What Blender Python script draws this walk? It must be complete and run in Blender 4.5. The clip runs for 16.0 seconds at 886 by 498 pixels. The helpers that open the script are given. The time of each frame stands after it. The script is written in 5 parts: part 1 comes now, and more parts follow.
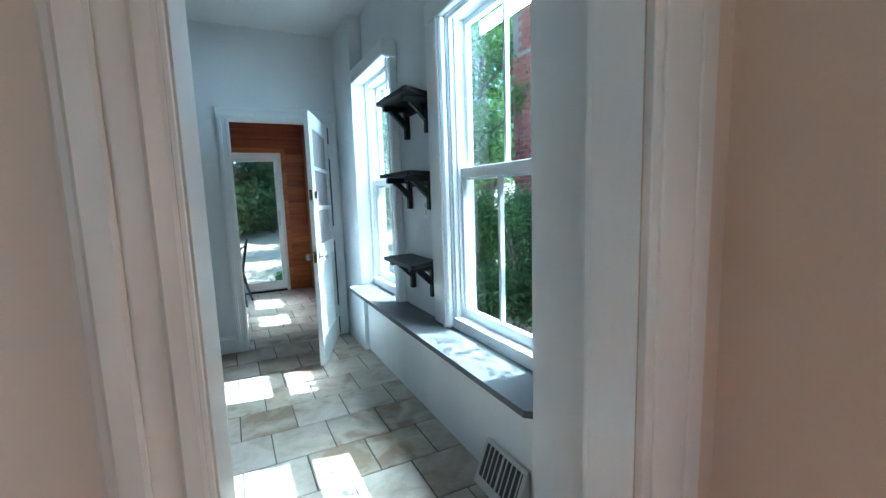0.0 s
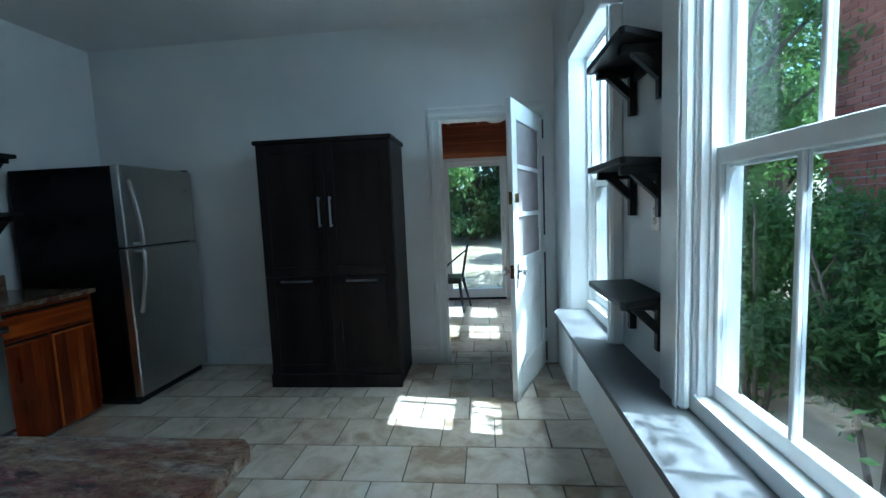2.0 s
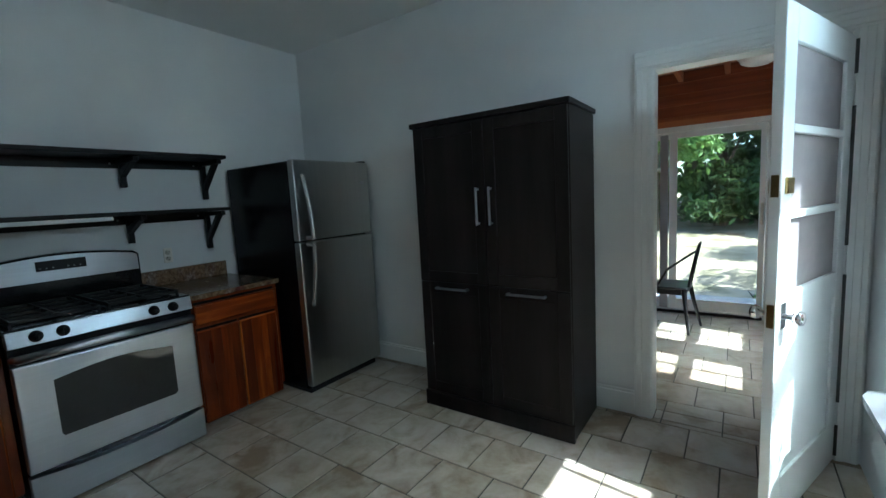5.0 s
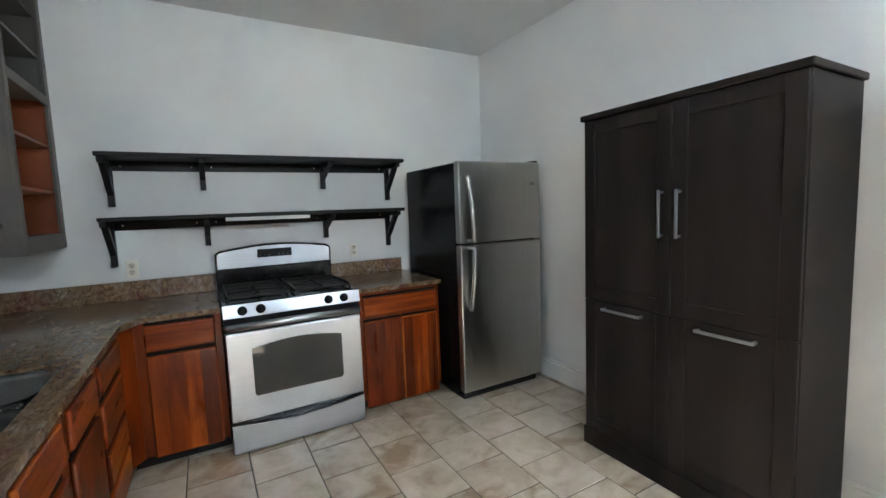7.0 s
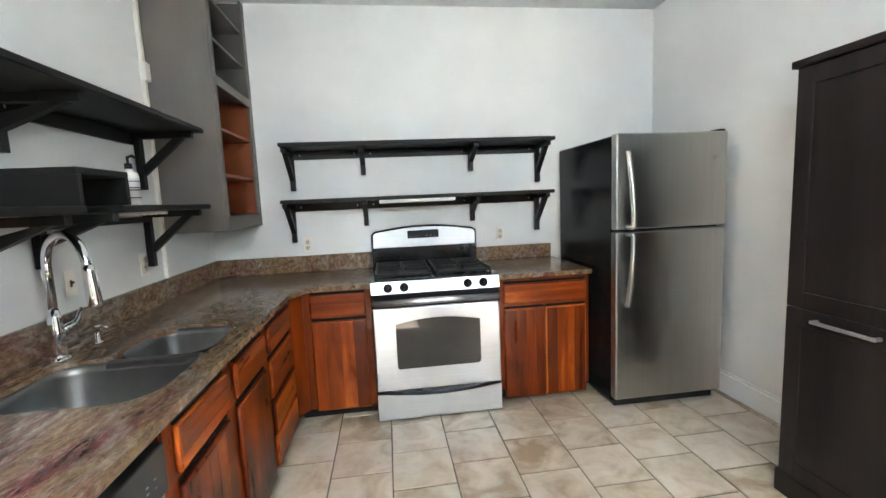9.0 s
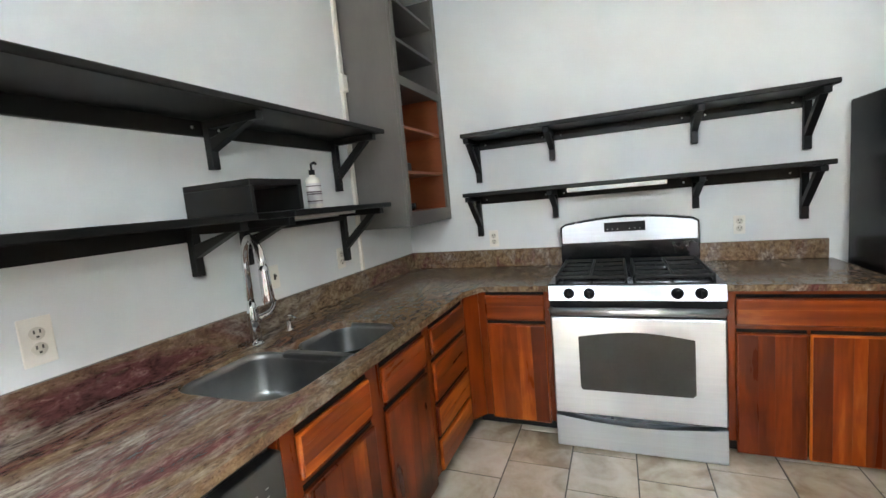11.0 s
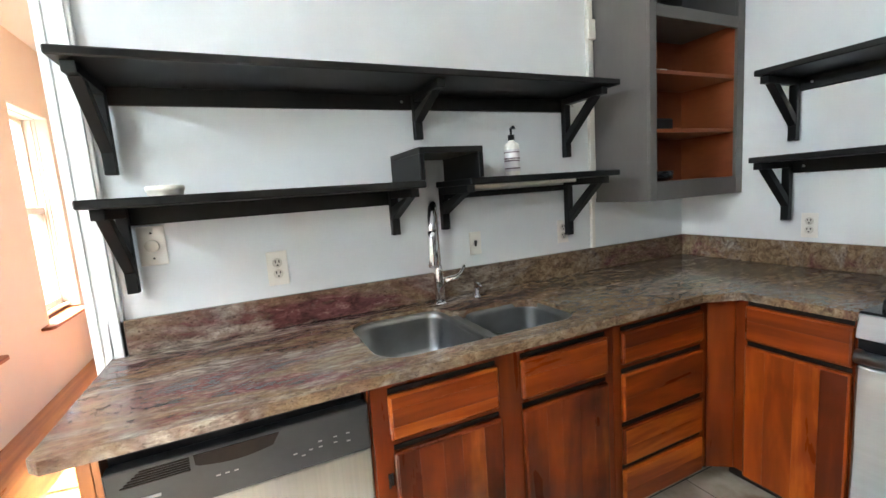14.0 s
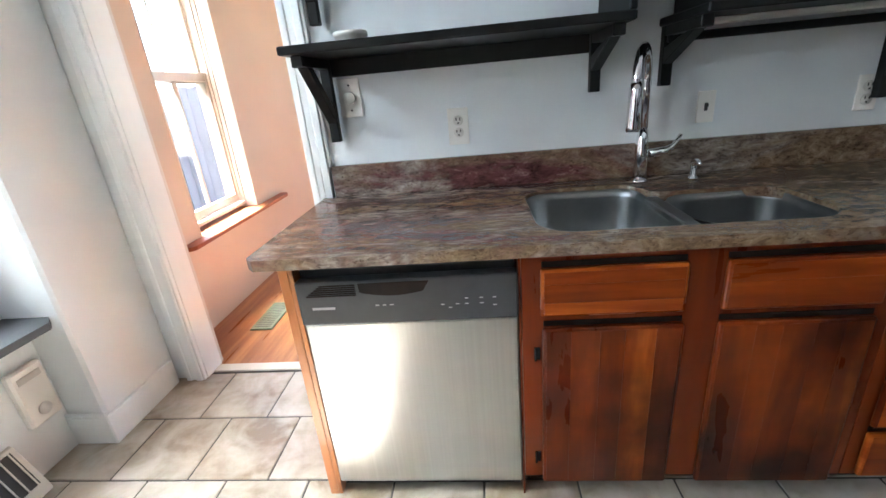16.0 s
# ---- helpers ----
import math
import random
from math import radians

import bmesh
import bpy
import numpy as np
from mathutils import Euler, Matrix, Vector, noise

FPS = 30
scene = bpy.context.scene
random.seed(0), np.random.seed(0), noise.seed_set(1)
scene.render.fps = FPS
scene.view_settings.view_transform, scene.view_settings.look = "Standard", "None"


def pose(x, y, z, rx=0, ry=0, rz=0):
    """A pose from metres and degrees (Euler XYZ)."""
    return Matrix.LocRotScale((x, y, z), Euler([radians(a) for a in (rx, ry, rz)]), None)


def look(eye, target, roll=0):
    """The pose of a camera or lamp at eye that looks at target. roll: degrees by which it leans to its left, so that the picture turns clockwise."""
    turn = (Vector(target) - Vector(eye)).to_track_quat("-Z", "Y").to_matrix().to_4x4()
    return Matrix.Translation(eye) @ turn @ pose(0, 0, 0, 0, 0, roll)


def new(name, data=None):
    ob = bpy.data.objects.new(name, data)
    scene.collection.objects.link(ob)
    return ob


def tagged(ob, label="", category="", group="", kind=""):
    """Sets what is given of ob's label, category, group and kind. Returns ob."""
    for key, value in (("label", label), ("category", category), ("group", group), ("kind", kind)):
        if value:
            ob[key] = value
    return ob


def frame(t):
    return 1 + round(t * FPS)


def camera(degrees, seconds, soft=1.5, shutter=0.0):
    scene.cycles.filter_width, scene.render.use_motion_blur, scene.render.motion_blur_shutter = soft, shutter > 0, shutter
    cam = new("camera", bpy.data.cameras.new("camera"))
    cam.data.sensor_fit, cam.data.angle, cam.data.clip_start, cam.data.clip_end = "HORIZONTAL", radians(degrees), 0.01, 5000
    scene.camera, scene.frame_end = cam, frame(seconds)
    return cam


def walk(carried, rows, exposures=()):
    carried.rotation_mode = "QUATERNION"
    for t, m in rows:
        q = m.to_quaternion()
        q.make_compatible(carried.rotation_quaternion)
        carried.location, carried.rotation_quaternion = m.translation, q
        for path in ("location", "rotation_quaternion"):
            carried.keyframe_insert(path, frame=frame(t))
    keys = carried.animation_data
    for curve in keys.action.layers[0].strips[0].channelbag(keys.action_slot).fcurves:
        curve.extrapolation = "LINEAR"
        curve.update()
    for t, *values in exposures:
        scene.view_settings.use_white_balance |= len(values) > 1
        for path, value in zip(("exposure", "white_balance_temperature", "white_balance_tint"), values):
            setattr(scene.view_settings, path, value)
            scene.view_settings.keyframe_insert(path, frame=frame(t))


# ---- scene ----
cam = camera(92.2, 16.0)
PATH = [
    (0, (0.441, 0.298, 1.361), (1.322, 2.076, 1.107), -1.9),
    (0.5, (0.577, 0.461, 1.329), (1.101, 2.372, 1.061), -1.6),
    (1, (0.662, 0.629, 1.323), (0.959, 2.59, 1.066), -3.3),
    (1.5, (0.742, 0.764, 1.328), (0.751, 2.752, 1.112), -3.3),
    (2, (0.839, 0.899, 1.341), (0.643, 2.881, 1.152), -2.4),
    (2.5, (0.886, 1.089, 1.364), (0.581, 3.062, 1.251), -2.6),
    (3, (0.897, 1.266, 1.421), (0.49, 3.223, 1.36), -3.1),
    (3.5, (0.916, 1.408, 1.398), (0.318, 3.309, 1.232), -3.8),
    (4, (0.951, 1.54, 1.424), (0.149, 3.365, 1.26), -2.1),
    (4.5, (0.937, 1.614, 1.417), (-0.025, 3.351, 1.176), -3.1),
    (5, (0.906, 1.751, 1.411), (-0.229, 3.381, 1.176), -3.1),
    (7.5, (0.876, 2.144, 1.419), (-0.951, 2.937, 1.23), -1.7),
    (8, (0.876, 2.187, 1.414), (-1.015, 2.81, 1.224), -1.5),
    (8.5, (0.858, 2.212, 1.408), (-1.081, 2.659, 1.204), -2.7),
    (9, (0.772, 2.272, 1.396), (-1.198, 2.527, 1.164), -2.5),
    (9.5, (0.659, 2.332, 1.412), (-1.328, 2.292, 1.185), -2.5),
    (10, (0.581, 2.392, 1.415), (-1.385, 2.12, 1.171), -4.2),
    (12.5, (0.158, 2.654, 1.412), (-1.271, 1.262, 1.28), -3.9),
    (13, (0.057, 2.713, 1.418), (-1.214, 1.172, 1.327), -4.0),
    (13.5, (-0.044, 2.774, 1.405), (-1.073, 1.063, 1.288), -3.2),
    (14, (-0.115, 2.795, 1.377), (-0.936, 0.99, 1.114), -4.1),
    (14.5, (-0.201, 2.737, 1.32), (-0.853, 0.903, 0.859), -3.7),
    (15, (-0.274, 2.68, 1.285), (-0.694, 0.841, 0.621), -4.9),
    (15.5, (-0.276, 2.671, 1.26), (-0.347, 0.831, 0.48), -5.7),
    (16, (-0.279, 2.687, 1.272), (-0.088, 0.827, 0.563), -5.3),
]
EXPOSURES = [(0, 2.3, 4600, -7), (0.5, 2.1, 4650, -7), (1.5, 1.68, 4650, -7), (3, 1.62, 4750, -5), (5, 1.85, 5200, -4), (7.4, 3.7, 6200, 9), (9, 4.25, 6350, 9), (10, 4.15, 6350, 9), (12.5, 4.25, 6350, 9), (14, 4.35, 6200, 9), (15.5, 4.15, 5900, 8), (16, 3.85, 5700, 8)]
walk(cam, [(t, look(eye, target, roll)) for t, eye, target, roll in PATH], EXPOSURES)

# ---- world, sun, sky light ----
SUN_WAY = Vector((-0.66, 0.10, -1.0)).normalized()
world = bpy.data.worlds.new("sky")
scene.world = world
world.use_nodes = True
wn = world.node_tree.nodes
sky = wn.new("ShaderNodeTexSky")
sky.sky_type, sky.sun_disc = "NISHITA", False
sky.sun_elevation = math.asin(-SUN_WAY.z)
sky.sun_rotation = math.atan2(-SUN_WAY.x, -SUN_WAY.y)
wn["Background"].inputs[1].default_value = 0.15
world.node_tree.links.new(sky.outputs[0], wn["Background"].inputs[0])
sun_data = bpy.data.lights.new("sun", "SUN")
sun_data.energy, sun_data.angle, sun_data.color = 5.0, radians(0.5), (1.0, 0.95, 0.88)
sun = new("sun", sun_data)
sun.matrix_world = look((0, 0, 0), SUN_WAY)


def fill_light(eye, target, w, h, power, colour=(0.80, 0.92, 1.0)):
    """An area lamp added to stand in for sky light through an opening."""
    data = bpy.data.lights.new("sky_fill_lamp", "AREA")
    data.shape, data.size, data.size_y, data.energy, data.color = "RECTANGLE", w, h, power, colour
    lamp = new("sky_fill_lamp", data)
    lamp.matrix_world = look(eye, target)
    return lamp


# strips added at the window heads to brighten the kitchen
fill_light((1.70, 2.01, 2.215), (0.2, 2.01, 1.95), 0.6, 0.06, 1.3)
fill_light((1.70, 3.53, 2.215), (0.2, 3.53, 1.95), 0.6, 0.06, 1.3)
# lamp added in an unseen opening, to brighten the near room
fill_light((-1.1, -3.06, 1.5), (-1.1, 0.0, 1.4), 1.2, 1.6, 1.1)


# ---- materials ----
def material(name, colours, scale=6.0, stretch=(1, 1, 1), rough=0.5, metal=0.0, bump=0.05, fine=60.0, spread=(0.3, 0.7),
             rough_var=0.08, detail=6.0, piece=0.0, coat=0.0, distortion=0.0, gloss=0.5, speckle=0.18):
    """A surface with colours laid over two sizes of noise, and fine relief. piece: how much each loose piece differs."""
    m = bpy.data.materials.new(name)
    m.use_nodes = True
    n, l = m.node_tree.nodes, m.node_tree.links
    b = n["Principled BSDF"]
    coord, mapping = n.new("ShaderNodeTexCoord"), n.new("ShaderNodeMapping")
    mapping.inputs["Scale"].default_value = stretch
    l.new(coord.outputs["Object"], mapping.inputs[0])
    where = mapping.outputs[0]
    info = None
    if piece:
        info, shift = n.new("ShaderNodeObjectInfo"), n.new("ShaderNodeVectorMath")
        mul = n.new("ShaderNodeMath")
        mul.operation, mul.inputs[1].default_value = "MULTIPLY", 37.0
        l.new(info.outputs["Random"], mul.inputs[0])
        shift.operation = "ADD"
        l.new(where, shift.inputs[0])
        l.new(mul.outputs[0], shift.inputs[1])
        where = shift.outputs[0]
    big, small = n.new("ShaderNodeTexNoise"), n.new("ShaderNodeTexNoise")
    for node, sc, dt in ((big, scale, detail), (small, fine, 4.0)):
        node.inputs["Scale"].default_value, node.inputs["Detail"].default_value = sc, dt
        l.new(where, node.inputs["Vector"])
    big.inputs["Distortion"].default_value = distortion
    ramp = n.new("ShaderNodeValToRGB")
    el = ramp.color_ramp.elements
    while len(el) < len(colours):
        el.new(0.5)
    for k, c in enumerate(colours):
        el[k].position = spread[0] + (spread[1] - spread[0]) * k / max(1, len(colours) - 1)
        el[k].color = (*c, 1)
    mix = n.new("ShaderNodeMath")
    mix.operation = "MULTIPLY_ADD"
    mix.inputs[1].default_value, mix.inputs[2].default_value = speckle, -speckle / 2
    l.new(small.outputs["Fac"], mix.inputs[0])
    add = n.new("ShaderNodeMath")
    add.operation = "ADD"
    l.new(big.outputs["Fac"], add.inputs[0])
    l.new(mix.outputs[0], add.inputs[1])
    fac = add.outputs[0]
    if piece:
        off = n.new("ShaderNodeMath")
        off.operation, off.inputs[1].default_value, off.inputs[2].default_value = "MULTIPLY_ADD", piece, -piece / 2
        l.new(info.outputs["Random"], off.inputs[0])
        tot = n.new("ShaderNodeMath")
        tot.operation = "ADD"
        l.new(fac, tot.inputs[0])
        l.new(off.outputs[0], tot.inputs[1])
        fac = tot.outputs[0]
    l.new(fac, ramp.inputs[0])
    l.new(ramp.outputs[0], b.inputs["Base Color"])
    rr = n.new("ShaderNodeMath")
    rr.operation, rr.inputs[1].default_value, rr.inputs[2].default_value = "MULTIPLY_ADD", 2 * rough_var, rough - rough_var
    l.new(big.outputs["Fac"], rr.inputs[0])
    l.new(rr.outputs[0], b.inputs["Roughness"])
    b.inputs["Metallic"].default_value = metal
    b.inputs["Specular IOR Level"].default_value = gloss
    b.inputs["Coat Weight"].default_value = coat
    b.inputs["Coat Roughness"].default_value = 0.12
    if bump:
        bp = n.new("ShaderNodeBump")
        bp.inputs["Strength"].default_value, bp.inputs["Distance"].default_value = bump, 0.004
        l.new(add.outputs[0], bp.inputs["Height"])
        l.new(bp.outputs[0], b.inputs["Normal"])
    return m


def glass_material(name, rough=0.0, tint=(0.95, 0.98, 0.97)):
    m = bpy.data.materials.new(name)
    m.use_nodes = True
    b = m.node_tree.nodes["Principled BSDF"]
    b.inputs["Base Color"].default_value = (*tint, 1)
    b.inputs["Transmission Weight"].default_value = 1.0
    b.inputs["Roughness"].default_value, b.inputs["IOR"].default_value = rough, 1.45
    return m


def glow_material(name, colour, strength):
    m = bpy.data.materials.new(name)
    m.use_nodes = True
    b = m.node_tree.nodes["Principled BSDF"]
    b.inputs["Base Color"].default_value = (*colour, 1)
    b.inputs["Emission Color"].default_value = (*colour, 1)
    b.inputs["Emission Strength"].default_value = strength
    return m


WALL = material("white_wall_paint", [(0.70, 0.72, 0.73), (0.78, 0.80, 0.80)], 1.6, rough=0.62, bump=0.12, fine=140)
CEIL = material("ceiling_paint", [(0.70, 0.71, 0.71), (0.77, 0.78, 0.78)], 1.2, rough=0.75, bump=0.15, fine=110)
TRIM = material("white_gloss_trim", [(0.74, 0.77, 0.77), (0.83, 0.85, 0.85)], 3, (1, 1, 0.3), rough=0.32, bump=0.06, fine=50)
PEACH = material("peach_wall_paint", [(0.57, 0.465, 0.365), (0.63, 0.52, 0.415)], 1.5, rough=0.6, bump=0.12, fine=120)
PEACH_TRIM = material("pale_pink_trim", [(0.55, 0.48, 0.40), (0.62, 0.55, 0.47)], 3, (1, 1, 0.3), rough=0.35, bump=0.05)
GREYTRIM = material("aged_white_trim", [(0.58, 0.56, 0.52), (0.66, 0.64, 0.60)], 3, (1, 1, 0.3), rough=0.35, bump=0.05)
GROUT = material("grey_grout", [(0.06, 0.054, 0.048), (0.12, 0.108, 0.095)], 20, rough=0.9, bump=0.3)
TILE = material("beige_slate_tile", [(0.25, 0.19, 0.125), (0.38, 0.32, 0.245), (0.47, 0.415, 0.345), (0.53, 0.49, 0.435)], 5.5, rough=0.36, bump=0.22,
                fine=35, spread=(0.28, 0.72), piece=0.22, rough_var=0.12, distortion=0.8)
BLACKWOOD = material("espresso_stained_wood", [(0.010, 0.008, 0.008), (0.028, 0.023, 0.021)], 4, (1, 1, 0.12), rough=0.42, bump=0.18, fine=45, gloss=0.12)
SHELFWOOD = material("black_stained_shelf_wood", [(0.005, 0.005, 0.005), (0.014, 0.013, 0.012)], 4, (0.25, 0.25, 1), rough=0.45, bump=0.2, fine=40, gloss=0.25)
BENCHTOP = material("dark_grey_painted_board", [(0.10, 0.106, 0.113), (0.14, 0.146, 0.153)], 5, (1, 0.3, 1), rough=0.6, gloss=0.15, bump=0.1)
CHERRY_TONES = [(0.090, 0.013, 0.003), (0.155, 0.024, 0.003), (0.25, 0.043, 0.004), (0.47, 0.122, 0.013)]
CHERRY = material("cherry_board", CHERRY_TONES, 2.6, (3.2, 3.2, 0.45), rough=0.30, gloss=0.2, bump=0.06, fine=20, spread=(0.24, 0.80), piece=0.46, coat=0.16, distortion=0.9, speckle=0.16)
WORNSHADECHERRY = material("worn_shaded_cherry_board", CHERRY_TONES, 2.6, (3.2, 3.2, 0.45), rough=0.30, gloss=0.2, bump=0.06, fine=20, spread=(0.24, 0.80), piece=0.30, coat=0.16, distortion=0.4, speckle=0.16)
CHERRY_H = material("cherry_board_level", CHERRY_TONES, 2.6, (0.45, 0.45, 3.6), rough=0.30, gloss=0.2, bump=0.06, fine=20, spread=(0.24, 0.80), piece=0.46, coat=0.16, distortion=0.9, speckle=0.16)


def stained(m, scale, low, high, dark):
    """Lays worn dark blotches of an even tint over a wood; strong ones also stand in for shade."""
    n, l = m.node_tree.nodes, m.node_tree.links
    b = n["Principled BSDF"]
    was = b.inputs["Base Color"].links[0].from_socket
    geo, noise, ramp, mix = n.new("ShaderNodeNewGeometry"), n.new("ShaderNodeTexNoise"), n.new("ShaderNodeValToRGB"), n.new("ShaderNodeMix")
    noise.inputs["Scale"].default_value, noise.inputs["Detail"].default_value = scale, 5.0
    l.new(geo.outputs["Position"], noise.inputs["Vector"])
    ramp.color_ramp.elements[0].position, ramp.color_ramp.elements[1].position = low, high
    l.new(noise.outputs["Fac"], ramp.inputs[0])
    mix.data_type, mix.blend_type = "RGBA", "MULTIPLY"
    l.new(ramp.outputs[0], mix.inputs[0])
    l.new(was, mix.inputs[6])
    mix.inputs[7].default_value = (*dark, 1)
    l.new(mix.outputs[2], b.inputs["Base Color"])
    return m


FRAMEWOOD = material("cherry_frame", CHERRY_TONES[:3], 2.6, (3.2, 3.2, 0.45), rough=0.30, gloss=0.2, bump=0.06, fine=16, spread=(0.24, 0.80), piece=0.10, coat=0.16, distortion=0.9, speckle=0.12)
stained(CHERRY, 2.6, 0.56, 0.82, (0.30, 0.20, 0.17))
# sink doors: worn stains, deepened to put the doors' shade into the colour
stained(WORNSHADECHERRY, 2.4, 0.36, 0.62, (0.11, 0.065, 0.06))


def granite_material():
    """Tan and olive flecks with maroon clouds and dark grains, polished."""
    m = bpy.data.materials.new("brown_red_granite")
    m.use_nodes = True
    n, l = m.node_tree.nodes, m.node_tree.links
    b = n["Principled BSDF"]
    geo = n.new("ShaderNodeNewGeometry")

    def mapped(turn, scale):
        mp = n.new("ShaderNodeMapping")
        mp.inputs["Rotation"].default_value, mp.inputs["Scale"].default_value = (0, 0, turn), scale
        l.new(geo.outputs["Position"], mp.inputs[0])
        return mp.outputs[0]

    flow, grain = mapped(0.10, (0.95, 2.9, 2.2)), mapped(0.25, (0.8, 1.4, 1.3))

    def noise(where, scale, detail, distortion, rough=0.6):
        t = n.new("ShaderNodeTexNoise")
        t.inputs["Scale"].default_value, t.inputs["Detail"].default_value = scale, detail
        t.inputs["Distortion"].default_value, t.inputs["Roughness"].default_value = distortion, rough
        l.new(where, t.inputs["Vector"])
        return t.outputs["Fac"]

    def ramp(fac, stops):
        r = n.new("ShaderNodeValToRGB")
        el = r.color_ramp.elements
        while len(el) < len(stops):
            el.new(0.5)
        for e, (p, c) in zip(el, stops):
            e.position, e.color = p, (*c, 1)
        l.new(fac, r.inputs[0])
        return r.outputs[0]

    def mixed(fac, a, c, blend="MIX"):
        x = n.new("ShaderNodeMix")
        x.data_type, x.blend_type = "RGBA", blend
        l.new(fac, x.inputs[0])
        l.new(a, x.inputs[6])
        l.new(c, x.inputs[7])
        return x.outputs[2]

    def total(a, c, factor):
        x = n.new("ShaderNodeMath")
        x.operation, x.inputs[1].default_value = "MULTIPLY_ADD", factor
        l.new(a, x.inputs[0])
        l.new(c, x.inputs[2])
        return x.outputs[0]

    # the stone turns from maroon at the doorway end to olive tan in the corner
    split, along = n.new("ShaderNodeSeparateXYZ"), n.new("ShaderNodeMapRange")
    l.new(geo.outputs["Position"], split.inputs[0])
    l.new(split.outputs["X"], along.inputs["Value"])
    for k, v in ((1, -1.3), (2, 0.4), (3, -0.10), (4, 0.045)):
        along.inputs[k].default_value = v
    tan = ramp(noise(grain, 26, 9, 0.6, 0.72), [(0.32, (0.065, 0.042, 0.028)), (0.42, (0.135, 0.086, 0.050)), (0.50, (0.19, 0.128, 0.074)), (0.58, (0.25, 0.175, 0.105)), (0.70, (0.36, 0.28, 0.20))])
    red = ramp(noise(flow, 15, 10, 0.5, 0.66), [(0.34, (0.045, 0.017, 0.017)), (0.46, (0.10, 0.036, 0.034)), (0.55, (0.135, 0.050, 0.048)), (0.66, (0.26, 0.15, 0.13))])
    grey = ramp(noise(flow, 16, 10, 0.5, 0.68), [(0.36, (0.075, 0.055, 0.045)), (0.48, (0.20, 0.155, 0.125)), (0.58, (0.33, 0.275, 0.225)), (0.70, (0.48, 0.42, 0.36))])
    clouds = ramp(total(noise(flow, 1.25, 9, 0.9, 0.66), along.outputs[0], 1.0), [(0.455, (0, 0, 0)), (0.575, (1, 1, 1))])
    veins = ramp(noise(flow, 2.1, 9, 0.9, 0.66), [(0.49, (0, 0, 0)), (0.63, (1, 1, 1))])
    specks = ramp(noise(grain, 95, 4, 0.2, 0.6), [(0.33, (0.42, 0.37, 0.34)), (0.43, (1, 1, 1))])
    coat = ramp(noise(grain, 7, 3, 0, 0.5), [(0.3, (0.7, 0.7, 0.7)), (0.7, (1, 1, 1))])
    l.new(mixed(coat, mixed(veins, mixed(clouds, tan, red), grey), specks, "MULTIPLY"), b.inputs["Base Color"])
    b.inputs["Roughness"].default_value = 0.17
    return m


GRANITE = granite_material()
STEEL = material("brushed_steel", [(0.47, 0.47, 0.455), (0.52, 0.52, 0.505)], 3, (40, 40, 0.5), rough=0.30, metal=1.0, bump=0.003, fine=8, rough_var=0.02)
STEEL_H = material("brushed_steel_level", [(0.52, 0.56, 0.61), (0.56, 0.60, 0.65)], 3, (0.5, 0.5, 40), rough=0.30, metal=1.0, bump=0.002, fine=8, rough_var=0.02)


def brushed(m, upright, amount=0.75):
    """Brushing spreads reflections across its own direction."""
    n, l = m.node_tree.nodes, m.node_tree.links
    way = n.new("ShaderNodeCombineXYZ")
    way.inputs[2].default_value = upright
    b = n["Principled BSDF"]
    b.inputs["Anisotropic"].default_value = amount
    l.new(way.outputs[0], b.inputs["Tangent"])


brushed(STEEL, 1.0)
brushed(STEEL_H, 1.0, 0.6)
SINKSTEEL = material("satin_sink_steel", [(0.25, 0.25, 0.25), (0.32, 0.32, 0.32)], 8, rough=0.34, metal=1.0, bump=0.02)
CHROME = material("chrome", [(0.75, 0.75, 0.76), (0.80, 0.80, 0.81)], 3, rough=0.09, metal=1.0, bump=0.0, rough_var=0.02)
BRASS = material("worn_brass", [(0.45, 0.32, 0.13), (0.62, 0.46, 0.2)], 12, rough=0.25, metal=1.0, bump=0.03)
BLACKPL = material("black_plastic", [(0.009, 0.009, 0.010), (0.016, 0.016, 0.018)], 8, rough=0.36, gloss=0.22, bump=0.05)
FRIDGESIDE = material("black_fridge_enamel", [(0.005, 0.005, 0.006), (0.009, 0.009, 0.010)], 8, rough=0.24, gloss=0.14, bump=0.04, fine=90)
BLACKMET = material("black_enamel", [(0.008, 0.008, 0.009), (0.016, 0.016, 0.017)], 5, rough=0.16, bump=0.03)
IRON = material("cast_iron", [(0.006, 0.006, 0.006), (0.015, 0.015, 0.015)], 30, rough=0.6, bump=0.3)
GREYPL = material("dark_grey_plastic", [(0.022, 0.024, 0.027), (0.036, 0.038, 0.042)], 8, rough=0.36, bump=0.05)
DARKGLASS = material("dark_oven_glass", [(0.02, 0.02, 0.02), (0.03, 0.03, 0.03)], 2, rough=0.05, bump=0.0, rough_var=0.01)
GREYPAINT = material("grey_brown_cabinet_paint", [(0.105, 0.095, 0.088), (0.14, 0.128, 0.118)], 3, (1, 1, 0.3), rough=0.5, bump=0.12)
ORANGEWOOD = material("orange_pine_board", [(0.20, 0.052, 0.014), (0.34, 0.10, 0.028), (0.45, 0.16, 0.05)], 3, (0.3, 0.3, 5), rough=0.4, bump=0.1, piece=0.25, distortion=0.4)
REDBOARD = material("dark_red_pine_board", [(0.11, 0.022, 0.008), (0.20, 0.045, 0.014), (0.27, 0.07, 0.02)], 3, (0.3, 0.3, 5), rough=0.4, bump=0.1, piece=0.25, distortion=0.4)
INNERWOOD = material("red_orange_shelf_wood", [(0.19, 0.045, 0.012), (0.31, 0.085, 0.024)], 3, (1, 0.4, 1), rough=0.45, bump=0.08)
